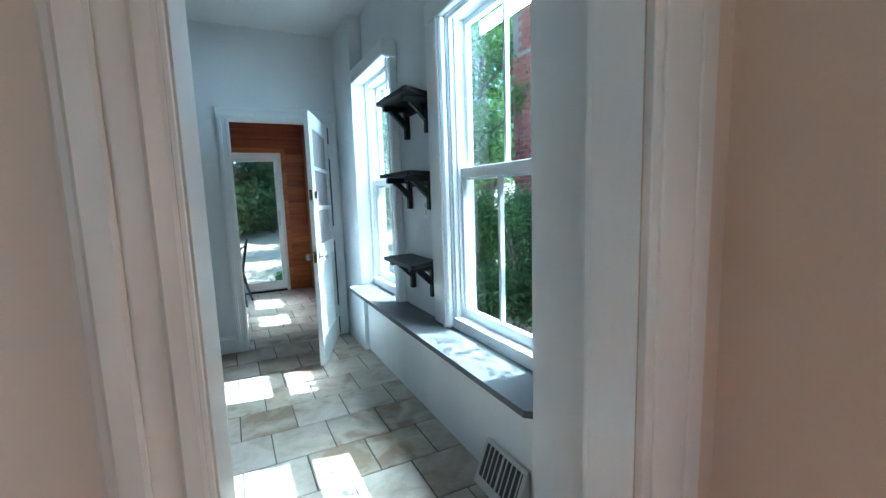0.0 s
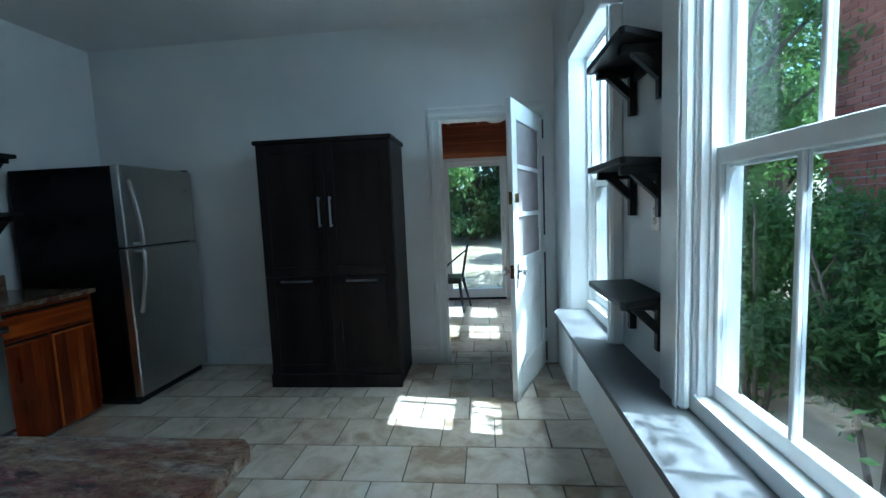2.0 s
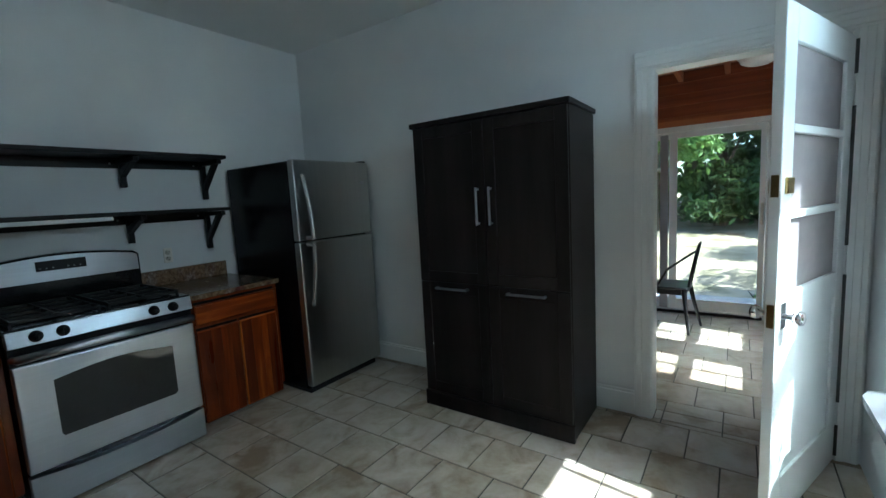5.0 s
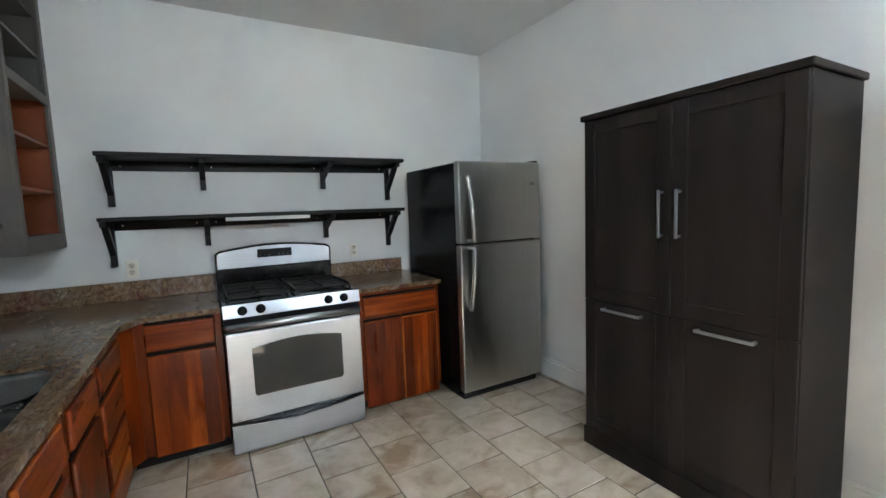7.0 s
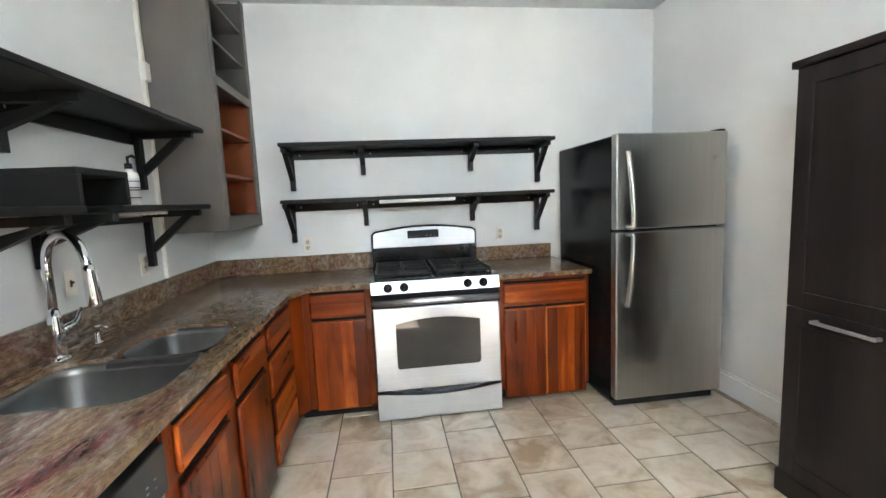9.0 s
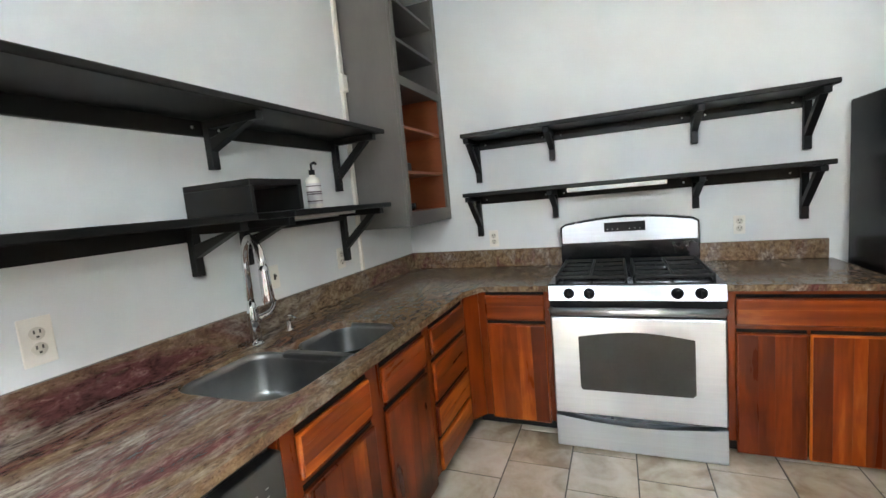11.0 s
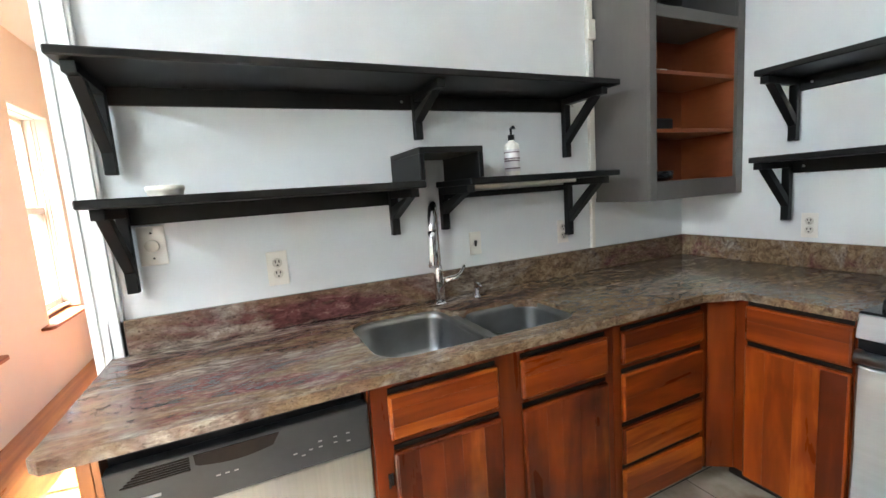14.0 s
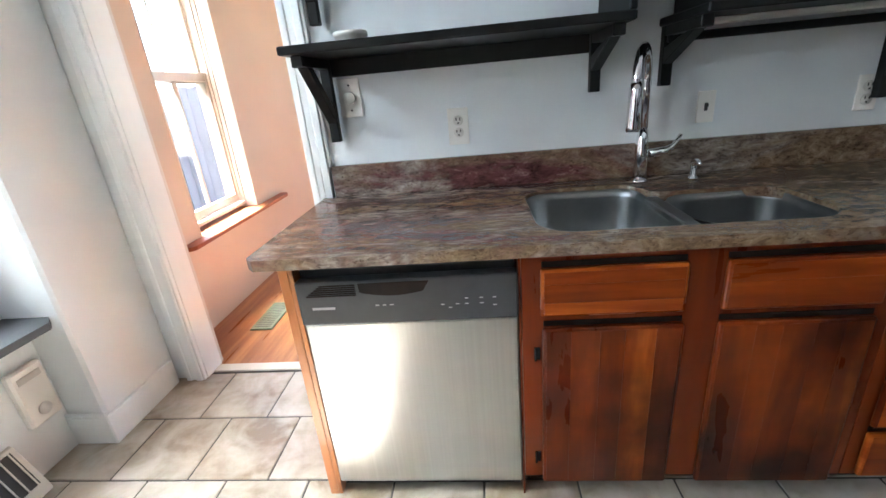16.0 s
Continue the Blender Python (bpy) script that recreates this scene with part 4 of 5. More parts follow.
sink = thing("double_sink", (-0.84, 1.4, 0.65), "undermount double bowl stainless steel sink", "sink")
for x0, x1, y0, y1 in SINKS:
    top = bowl_outline(x0, x1, y0, y1)
    cx, cy = (x0 + x1) / 2, (y0 + y1) / 2
    bm = bmesh.new()
    rings = []
    for sc_, z in ((1.02, CZ1 - 0.013), (1.0, CZ1 - 0.013), (0.985, CZ0 - 0.01), (0.955, 0.72), (0.90, 0.695), (0.80, 0.688), (0.12, 0.682)):
        rings.append([bm.verts.new((cx + (px - cx) * sc_, cy + (py - cy) * sc_, z)) for px, py in top])
    for r0, r1 in zip(rings, rings[1:]):
        for k in range(len(top)):
            bm.faces.new((r0[k], r0[(k + 1) % len(top)], r1[(k + 1) % len(top)], r1[k]))
    bm.faces.new(rings[-1])
    b_ = part("bowl", bm, SINKSTEEL, sink, "", True)
    part("drain", lathe([(0.04, 0.0), (0.042, 0.004), (0.03, 0.003), (0.006, 0.001)], (cx, cy, 0.684)), CHROME, b_, "", True)
part("divider_rim", box(-0.860, -0.816, 1.262, 1.575, CZ0 - 0.012, CZ1 - 0.0125, 0.005), SINKSTEEL, sink)

fa = thing("kitchen_faucet", (-0.857, 1.098, CZ1), "chrome gooseneck pull-down kitchen faucet behind the sink", "faucet")
part("base_ring", lathe([(0.03, 0), (0.03, 0.006), (0.024, 0.012), (0.022, 0.014)], (-0.857, 1.098, CZ1)), CHROME, fa, "", True)
part("column", tube([(-0.857, 1.098, CZ1 + 0.005), (-0.857, 1.098, CZ1 + 0.10), (-0.857, 1.098, CZ1 + 0.15), (-0.857, 1.098, CZ1 + 0.19)], [0.023, 0.023, 0.021, 0.014], sides=16), CHROME, fa, "", True)
def fa_at(d, h):
    """A point d metres out from the faucet's column, along its spout."""
    return (-0.857 + 0.46 * d, 1.098 + 0.888 * d, CZ1 + h)


arc = [fa_at(0, 0.18)] + [fa_at(0.108 - 0.108 * math.cos(math.pi * k / 14), 0.335 + 0.112 * math.sin(math.pi * k / 14)) for k in range(14)] + [fa_at(0.219, 0.315)]
part("spout", tube(arc, 0.0145, sides=16), CHROME, fa, "", True)
part("spray_head", tube([fa_at(0.218, 0.345), fa_at(0.220, 0.325), fa_at(0.223, 0.29), fa_at(0.231, 0.215), fa_at(0.232, 0.205)], [0.0155, 0.018, 0.0195, 0.0215, 0.018], sides=16), CHROME, fa, "", True)
part("lever", tube([(-0.885, 1.098, CZ1 + 0.10), (-0.94, 1.098, CZ1 + 0.105), (-0.965, 1.098, CZ1 + 0.12), (-0.985, 1.103, CZ1 + 0.16)], [0.016, 0.016, 0.010, 0.006], sides=10), CHROME, fa, "", True)
sd = thing("soap_dispenser", (-1.036, 1.11, CZ1), "short chrome soap dispenser pump beside the faucet", "soap dispenser")
part("collar", lathe([(0.02, 0), (0.02, 0.006), (0.011, 0.014), (0.010, 0.05)], (-1.036, 1.11, CZ1), sides=14), CHROME, sd, "", True)
part("pump_spout", tube([(-1.036, 1.11, CZ1 + 0.05), (-1.036, 1.11, CZ1 + 0.066), (-1.036, 1.135, CZ1 + 0.068), (-1.036, 1.155, CZ1 + 0.058)], [0.013, 0.011, 0.007, 0.006], sides=10), CHROME, sd, "", True)


# ---- wall shelves ----
def bracket(parent, axis, wall, at, z, drop, reach, width=0.035):
    """A wooden shelf bracket: leg on the wall, arm under the board, slanting brace. axis: the axis along the wall."""
    half = width / 2
    t = 0.032
    brace0, brace1 = -drop + 0.07, reach - 0.04
    outlines = [[(0, 0), (0, -drop), (t, -drop), (t, 0)], [(t, 0), (t, -t), (reach, -t), (reach, 0)],
                [(t, brace0), (t, brace0 + 0.05), (brace1 - 0.05, -t), (brace1, -t)]]
    bm = bmesh.new()
    for o in outlines:
        if axis == "x":
            prism([(wall[0] + wall[1] * d, z + h) for d, h in o], "x", at - half, at + half, bm, 0.002)
        else:
            prism([(wall[0] + wall[1] * d, z + h) for d, h in o], "y", at - half, at + half, bm, 0.002)
    return part("bracket", bm, SHELFWOOD, parent)


def wall_shelf(name, axis, wall, a0, a1, z, depth, brackets, label, rail=0.06, bolts=True):
    """A board with a back rail and brackets. wall: (face, way into the room). brackets: (place, drop)."""
    mid = (a0 + a1) / 2
    w, way = wall
    base = (mid, w + way * depth / 2, z) if axis == "x" else (w + way * depth / 2, mid, z)
    s = thing(name, base, label, "shelf")
    def slab(u0, u1, d0, d1, z0, z1, bev):
        return box(u0, u1, w + way * d0, w + way * d1, z0, z1, bev) if axis == "x" else box(w + way * d0, w + way * d1, u0, u1, z0, z1, bev)
    part("board", slab(a0, a1, 0.002, depth, z - 0.026, z, 0.004), SHELFWOOD, s)
    if rail:
        part("back_rail", slab(a0 + 0.03, a1 - 0.03, 0.002, 0.022, z - 0.026 - rail, z - 0.026, 0.002), SHELFWOOD, s)
        for k, (at, drop) in enumerate(brackets):
            for off in ((0.06,) if k == 0 else (-0.06,) if k == len(brackets) - 1 else (-0.06, 0.06)):
                c = (at + off, w, z - 0.055) if axis == "x" else (w, at + off, z - 0.055)
                part("screw_head", lathe([(0.006, way * 0.021), (0.006, way * 0.0245), (0.003, way * 0.0255)], c, axis="y" if axis == "x" else "x", sides=8), STEEL, s)
    for at, drop in brackets:
        bracket(s, axis, (w + way * 0.023, way), at, z - 0.027, drop, depth - 0.06)
    return s


SW, WW = (SOUTH, 1), (WEST, 1)
wall_shelf("wall_shelf", "x", SW, -1.72, 0.308, 1.828, 0.34, [(0.268, 0.29), (-0.84, 0.19), (-1.66, 0.29)], "long black stained wooden wall shelf above the sink")
wall_shelf("wall_shelf", "x", SW, -0.735, 0.303, 1.425, 0.34, [(0.262, 0.29), (-0.70, 0.19)], "black stained wooden wall shelf over the dishwasher")
wall_shelf("wall_shelf", "x", SW, -1.71, -0.921, 1.425, 0.34, [(-0.94, 0.19), (-1.66, 0.29)], "black stained wooden wall shelf over the sink with a towel rod", rail=0.0)
wall_shelf("wall_shelf", "y", WW, 1.575, 3.53, 1.82, 0.325, [(1.60, 0.29), (2.12, 0.19), (2.95, 0.19), (3.49, 0.29)], "long black stained wooden wall shelf above the stove")
wall_shelf("wall_shelf", "y", WW, 1.56, 3.52, 1.435, 0.325, [(1.58, 0.29), (2.12, 0.19), (2.95, 0.19), (3.48, 0.29)], "long black stained wooden wall shelf over the stove backguard")
for z in (1.95, 1.50, 0.967):
    s = thing("corner_shelf", (1.43, 2.78, z), "small black stained wooden shelf between the windows", "shelf", "shelves between the windows")
    part("board", prism([(EAST - 0.002, 2.60), (EAST - 0.002, 3.00), (1.335, 2.985), (1.327, 2.97), (1.332, 2.51), (1.35, 2.50), (1.50, 2.595)], "z", z - 0.026, z, None, 0.003), SHELFWOOD, s)
    for yy in (2.63, 2.95):
        bracket(s, "y", (EAST - 0.003, -1), yy, z - 0.027, 0.20, 0.17)
    part("back_rail", box(EAST - 0.022, EAST - 0.003, 2.65, 2.93, z - 0.085, z - 0.027, 0.002), SHELFWOOD, s)

bx = thing("shelf_box", (-0.85, 1.16, 1.425), "black wooden box bridging two wall shelves", "shelf box")
part("top", box(-0.985, -0.715, 0.992, 1.325, 1.524, 1.547, 0.002), SHELFWOOD, bx)
part("side", box(-0.735, -0.715, 0.992, 1.325, 1.426, 1.524, 0.002), SHELFWOOD, bx)
part("side", box(-0.985, -0.965, 0.992, 1.325, 1.426, 1.524, 0.002), SHELFWOOD, bx)

# ---- tall corner cupboard ----
hu = thing("open_wall_cupboard", (-2.24, 1.16, 1.26), "tall grey painted open wall cupboard with orange wooden inside", "cupboard")
HX, HY, HT = -1.885, 1.33, CEILING - 0.012
part("side_panel", box(HX - 0.02, HX, SOUTH + 0.002, HY, 1.262, HT, 0.002), GREYPAINT, hu)
part("side_panel", box(WEST + 0.002, WEST + 0.02, SOUTH + 0.002, HY, 1.262, HT, 0.002), GREYPAINT, hu)
part("bottom_panel", box(WEST + 0.02, HX - 0.02, SOUTH + 0.002, HY, 1.262, 1.285), GREYPAINT, hu)
part("back_panel", box(WEST + 0.02, HX - 0.02, SOUTH + 0.003, SOUTH + 0.015, 1.285, 2.145), INNERWOOD, hu, "orange wooden back")
part("back_panel", box(WEST + 0.02, HX - 0.02, SOUTH + 0.003, SOUTH + 0.015, 2.145, HT), GREYPAINT, hu)
bm = box(HX - 0.045, HX + 0.001, HY, HY + 0.018, 1.262, HT, 0.002)
box(WEST + 0.002, -2.535, HY, HY + 0.018, 1.262, HT, 0.002, bm)
box(-2.535, HX - 0.045, HY, HY + 0.018, 1.262, 1.352, 0.002, bm)
box(-2.535, HX - 0.045, HY, HY + 0.018, 2.11, 2.165, 0.002, bm)
part("face_frame", bm, GREYPAINT, hu)
part("inner_side", box(WEST + 0.021, WEST + 0.026, SOUTH + 0.016, HY - 0.001, 1.286, 2.14), INNERWOOD, hu, "orange wooden lining")
part("inner_side", box(HX - 0.026, HX - 0.021, SOUTH + 0.016, HY - 0.001, 1.286, 2.14), INNERWOOD, hu, "orange wooden lining")
part("divider", box(WEST + 0.02, HX - 0.02, SOUTH + 0.015, HY - 0.002, 2.14, 2.158), GREYPAINT, hu)
part("shelf", box(WEST + 0.027, HX - 0.027, SOUTH + 0.016, HY - 0.01, 1.286, 1.352), INNERWOOD, hu, "orange wooden cupboard floor")
for z in (1.59, 1.865):
    part("shelf", box(WEST + 0.027, HX - 0.027, SOUTH + 0.016, HY - 0.01, z, z + 0.018, 0.001), INNERWOOD, hu, "orange wooden shelf")
for z in (2.385, 2.62):
    part("shelf", box(WEST + 0.021, HX - 0.021, SOUTH + 0.016, HY - 0.01, z, z + 0.018, 0.001), GREYPAINT, hu)

# ---- small things over the worktop ----
def wall_plate(name, axis, wall, at, z, w, h, label, category, kind):
    """A cover plate on a wall with its sockets, toggle or dial. wall: (face, way)."""
    f, way = wall
    def slab(u0, u1, d0, d1, z0, z1, bev=0.0):
        return box(at + u0, at + u1, f + way * d0, f + way * d1, z + z0, z + z1, bev) if axis == "x" else box(f + way * d0, f + way * d1, at + u0, at + u1, z + z0, z + z1, bev)
    base = (at, f, z) if axis == "x" else (f, at, z)
    p = thing(name, base, label, category)
    part("cover_plate", slab(-w / 2, w / 2, 0.001, 0.007, -h / 2, h / 2, 0.002), PLASTIC, p)
    def disc(r0, h0, dz):
        prof = [(r0, 0.0), (r0, h0), (r0 * 0.9, h0 + 0.001)]
        prof = [(r, f + way * (0.006 + q) - (f)) for r, q in prof]
        c = (at, f, z + dz) if axis == "x" else (f, at, z + dz)
        return lathe(prof, c, axis="y" if axis == "x" else "x", sides=18)
    if kind == "socket":
        for dz in (0.022, -0.022):
            s = part("socket_face", disc(0.0185, 0.004, dz), CREAM, p, "", True)
            for du in (-0.007, 0.007):
                part("slot", slab(du - 0.002, du + 0.002, 0.009, 0.0118, dz, dz + 0.011), SLOT, s)
            part("slot", slab(-0.0035, 0.0035, 0.009, 0.0118, dz - 0.012, dz - 0.006), SLOT, s)
    elif kind == "switch":
        part("slot", slab(-0.006, 0.006, 0.006, 0.0078, -0.014, 0.014), SLOT, p)
        part("toggle", slab(-0.004, 0.004, 0.006, 0.018, 0.0, 0.010, 0.001), SLOT, p, "dark switch toggle")
    else:
        part("dial", disc(0.022, 0.014, 0.0), CREAM, p, "cream round dimmer dial", True)
        for dz in (0.045, -0.045):
            part("screw", disc(0.004, 0.001, dz), SLOT, p)
    return p


wall_plate("wall_socket", "x", SW, -0.208, 1.125, 0.078, 0.135, "white duplex wall socket above the worktop", "socket", "socket")
wall_plate("light_switch", "x", SW, -1.108, 1.122, 0.062, 0.11, "white light switch with a dark toggle beside the faucet", "switch", "switch")
wall_plate("wall_socket", "x", SW, -1.645, 1.125, 0.072, 0.12, "white duplex wall socket near the cupboard corner", "socket", "socket")
wall_plate("dimmer_switch", "x", SW, 0.195, 1.262, 0.085, 0.14, "white dimmer plate with a cream round dial", "switch", "dial")
wall_plate("wall_socket", "y", WW, 1.665, 1.092, 0.068, 0.12, "white duplex wall socket on the stove wall", "socket", "socket")
wall_plate("wall_socket", "y", WW, 3.18, 1.10, 0.06, 0.11, "white duplex wall socket behind the narrow worktop", "socket", "socket")
wall_plate("wall_socket", "y", (EAST, -1), 2.717, 1.277, 0.08, 0.123, "white duplex wall socket between the windows", "socket", "socket")

so = thing("soap_bottle", (-1.19, 1.22, 1.425), "white printed soap bottle with a black pump on the shelf", "soap bottle")
part("bottle", lathe([(0.030, 0.0), (0.032, 0.004), (0.033, 0.122), (0.029, 0.136), (0.014, 0.145), (0.012, 0.156)], (-1.19, 1.22, 1.425)), PLASTIC, so, "", True)
part("label_band", lathe([(0.0333, 0.02), (0.0335, 0.021), (0.0335, 0.112), (0.0333, 0.113)], (-1.19, 1.22, 1.425)), WHITELABEL, so, "pale printed label", True)
for dz in (0.03, 0.062, 0.072, 0.098):
    part("label_line", lathe([(0.0336, dz), (0.0338, dz + 0.001), (0.0338, dz + 0.004), (0.0336, dz + 0.005)], (-1.19, 1.22, 1.425)), INK, so, "dark printed line", True)
part("pump", tube([(-1.19, 1.22, 1.577), (-1.19, 1.22, 1.600), (-1.19, 1.22, 1.601), (-1.19, 1.22, 1.626), (-1.188, 1.24, 1.630), (-1.186, 1.252, 1.622)], [0.014, 0.014, 0.005, 0.006, 0.007, 0.005], sides=10), BLACKPL, so, "black pump head", True)
di = thing("white_lid", (0.10, 1.22, 1.425), "round white plastic lid lying on the wall shelf", "lid")
part("rim", lathe([(0.046, 0.0), (0.049, 0.002), (0.049, 0.016), (0.053, 0.017), (0.054, 0.030), (0.05, 0.033), (0.01, 0.033)], (0.10, 1.22, 1.425)), PLASTIC, di, "", True)
rod = thing("towel_rod", (-1.27, 1.06, 1.36), "dark towel rod fixed under the wall shelf", "towel rod")
part("rod", box(-1.62, -0.93, 1.035, 1.06, 1.345, 1.372, 0.004), SHELFWOOD, rod)
lb = thing("under_shelf_lamp", (-1.25, 1.16, 1.38), "slim white lamp strip under the wall shelf", "lamp")
part("housing", box(-1.60, -0.95, 1.10, 1.16, 1.382, 1.399, 0.003), PLASTIC, lb)
lb = thing("under_shelf_lamp", (-2.29, 2.50, 1.41), "slim lamp strip on the front edge of the shelf", "lamp")
part("housing", box(-2.300, -2.262, 2.23, 2.77, 1.384, 1.408, 0.003), PLASTIC, lb)
part("cover", box(-2.263, -2.258, 2.24, 2.76, 1.387, 1.405, 0.001), LIGHTBAR, lb, "ribbed clear lamp cover")
cd = thing("cable_channel", (-1.85, 1.0, 1.9), "white surface cable channel running up the wall", "cable channel")
part("channel", box(-1.862, -1.838, SOUTH + 0.001, SOUTH + 0.02, 1.013, CEILING - 0.002, 0.002), PLASTIC, cd)
part("channel", box(-1.884, -1.868, SOUTH + 0.001, SOUTH + 0.012, 1.286, CEILING - 0.002, 0.002), PLASTIC, cd)
part("junction_box", box(-1.884, -1.832, SOUTH + 0.001, SOUTH + 0.034, 2.11, 2.21, 0.004), PLASTIC, cd, "small white junction box")
tr = thing("serving_tray", (-2.05, 1.18, 1.352), "dark round pan leaning inside the open cupboard", "pan")
part("pan_body", lathe([(0.09, 0.0), (0.115, 0.012), (0.118, 0.05), (0.112, 0.052), (0.105, 0.014), (0.01, 0.008)], (-2.06, 1.19, 1.353)), BLACKMET, tr, "", True)
pl = thing("stacked_plate", (-2.06, 1.18, 1.608), "dark box lying on the cupboard shelf", "box")
part("box_body", box(-2.15, -1.97, 1.08, 1.27, 1.609, 1.668, 0.008), BLACKPL, pl)
pl = thing("plate", (-2.06, 1.18, 1.883), "pale shallow plate on the cupboard shelf", "plate")
part("plate_body", lathe([(0.06, 0.0), (0.10, 0.014), (0.102, 0.017), (0.06, 0.006), (0.01, 0.005)], (-2.06, 1.18, 1.884)), PLASTIC, pl, "", True)

# ---- ceiling lamp ----
cl = thing("ceiling_spotlight", (-1.31, 3.20, CEILING), "white can spotlight hanging from the ceiling", "lamp")
part("canopy", lathe([(0.055, -0.02), (0.058, -0.001), (0.01, 0.0)], (-1.30, 3.17, CEILING - 0.001)), PLASTIC, cl, "", True)
part("stem", tube([(-1.30, 3.17, CEILING - 0.015), (-1.30, 3.12, CEILING - 0.06), (-1.315, 3.115, CEILING - 0.12)], 0.011), PLASTIC, cl, "", True)
part("can", tube([(-1.318, 3.19, 2.765), (-1.320, 3.19, 2.760), (-1.335, 3.19, 2.715), (-1.370, 3.19, 2.620)], [0.035, 0.062, 0.074, 0.070], sides=24), PLASTIC, cl, "", True)
part("bulb", tube([(-1.3700, 3.19, 2.6200), (-1.3712, 3.19, 2.6165)], [0.063, 0.061], sides=24), BULB, cl, "glowing frosted bulb face")

# ---- glazed door, standing open ----
def door_leaf():
    """Built flat along +x from the hinge at the origin, then swung round."""
    d = thing("glazed_door", (0, 0, 0), "white painted glazed door standing open with silvery knobs", "door")
    W, HH, T = 0.80, 2.03, 0.038
    zs = (0.98, 1.28, 1.60, 1.905)
    bm = bmesh.new()
    box(0, 0.105, -T / 2, T / 2, 0.012, HH, 0.003, bm)
    box(W - 0.105, W, -T / 2, T / 2, 0.012, HH, 0.003, bm)
    box(0.105, W - 0.105, -T / 2, T / 2, HH - 0.125, HH, 0.003, bm)
    box(0.105, W - 0.105, -T / 2, T / 2, 0.012, 0.22, 0.003, bm)
    box(0.105, W - 0.105, -T / 2, T / 2, 0.86, 0.98, 0.003, bm)
    for z in zs[1:3]:
        box(0.105, W - 0.105, -T / 2, T / 2, z - 0.016, z + 0.016, 0.003, bm)
    box(0.105, W - 0.105, -0.008, 0.008, 0.22, 0.86, 0.0, bm)
    part("door_frame", bm, TRIM, d)
    for z0, z1 in zip(zs, zs[1:]):
        part("frosted_pane", box(0.105, W - 0.105, -0.003, 0.003, z0 + (0.016 if z0 > 1 else 0), z1 - (0.016 if z1 < 1.9 else 0)), FROST, d, "milky grey glass pane")
    for sgn in (1, -1):
        k = part("door_knob", lathe([(0.011, 0.0), (0.011, 0.03), (0.024, 0.036), (0.029, 0.05), (0.024, 0.064), (0.008, 0.069)] if sgn > 0 else [(0.008, -0.069), (0.024, -0.064), (0.029, -0.05), (0.024, -0.036), (0.011, -0.03), (0.011, 0.0)], (W - 0.06, sgn * T / 2, 0.90), axis="y", sides=16), CHROME, d, "worn silvery knob", True)
        part("knob_plate", box(W - 0.085, W - 0.035, sgn * T / 2, sgn * (T / 2 + 0.003), 0.85, 0.95, 0.001), CHROME, d, "worn silvery plate")
        part("bolt_case", box(W - 0.09, W - 0.03, sgn * T / 2, sgn * (T / 2 + 0.012), 1.36, 1.42, 0.003), BRASS, d, "worn brass deadbolt case")
    part("latch_plate", box(W, W + 0.002, -0.012, 0.012, 0.86, 0.95), BRASS, d)
    part("latch_plate", box(W, W + 0.002, -0.012, 0.012, 1.35, 1.43), BRASS, d)
    for z in (0.25, 1.02, 1.80):
        part("door_hinge", box(-0.014, 0.0, -0.03, 0.022, z - 0.045, z + 0.045, 0.003), TRIM, d, "painted hinge")
    return d


leaf = door_leaf()
leaf.matrix_basis = pose(1.305, 4.462, 0.0, 0, 0, math.degrees(math.atan2(3.711 - 4.462, 1.012 - 1.305)))

# ---- sunroom things ----
sl = tagged(thing("sliding_door", (0.35, SUN_N, 0), "white framed sliding glass door to the garden", "door"), kind="structure")
bm = box(-0.55, 1.18, SUN_N + 0.0, SUN_N + 0.12, 1.985, 2.04, 0.003)
box(1.135, 1.18, SUN_N, SUN_N + 0.12, 0, 1.985, 0.003, bm)
box(-0.55, -0.505, SUN_N, SUN_N + 0.12, 0, 1.985, 0.003, bm)
box(-0.505, 1.135, SUN_N, SUN_N + 0.12, 0.0, 0.035, 0.003, bm)
part("outer_frame", bm, TRIM, sl)
for a, b, yy in ((0.275, 1.13, SUN_N + 0.03), (-0.50, 0.335, SUN_N + 0.075)):
    bm = box(a, a + 0.075, yy, yy + 0.035, 0.036, 1.98, 0.003)
    box(b - 0.05, b, yy, yy + 0.035, 0.036, 1.98, 0.003, bm)
    box(a + 0.075, b - 0.05, yy, yy + 0.035, 1.92, 1.98, 0.003, bm)
    box(a + 0.075, b - 0.05, yy, yy + 0.035, 0.036, 0.15, 0.003, bm)
    p = part("sliding_panel", bm, TRIM, sl)
    g = part("pane", box(a + 0.075, b - 0.05, yy + 0.014, yy + 0.02, 0.15, 1.92), GLASS, p, "clear glass pane")
    g.visible_shadow = False
part("floor_track", box(-0.50, 1.13, SUN_N - 0.03, SUN_N - 0.002, 0.001, 0.03, 0.003), BLACKPL, sl, "dark floor track")
part("pull_handle", box(1.092, 1.116, SUN_N + 0.0, SUN_N + 0.028, 0.98, 1.2, 0.006), CREAM, sl, "tan pull handle")
bm = box(0.19, 0.27, SUN_N - 0.02, SUN_N + 0.0, 0.05, 1.96, 0.004)
structure("blind_stack", bm, SIDING, "grey blind stack hanging beside the sliding door", "blind")
bm = box(-0.62, 1.24, SUN_N - 0.016, SUN_N - 0.001, 2.04, 2.10, 0.003)
box(1.18, 1.24, SUN_N - 0.016, SUN_N - 0.001, 0, 2.04, 0.003, bm)
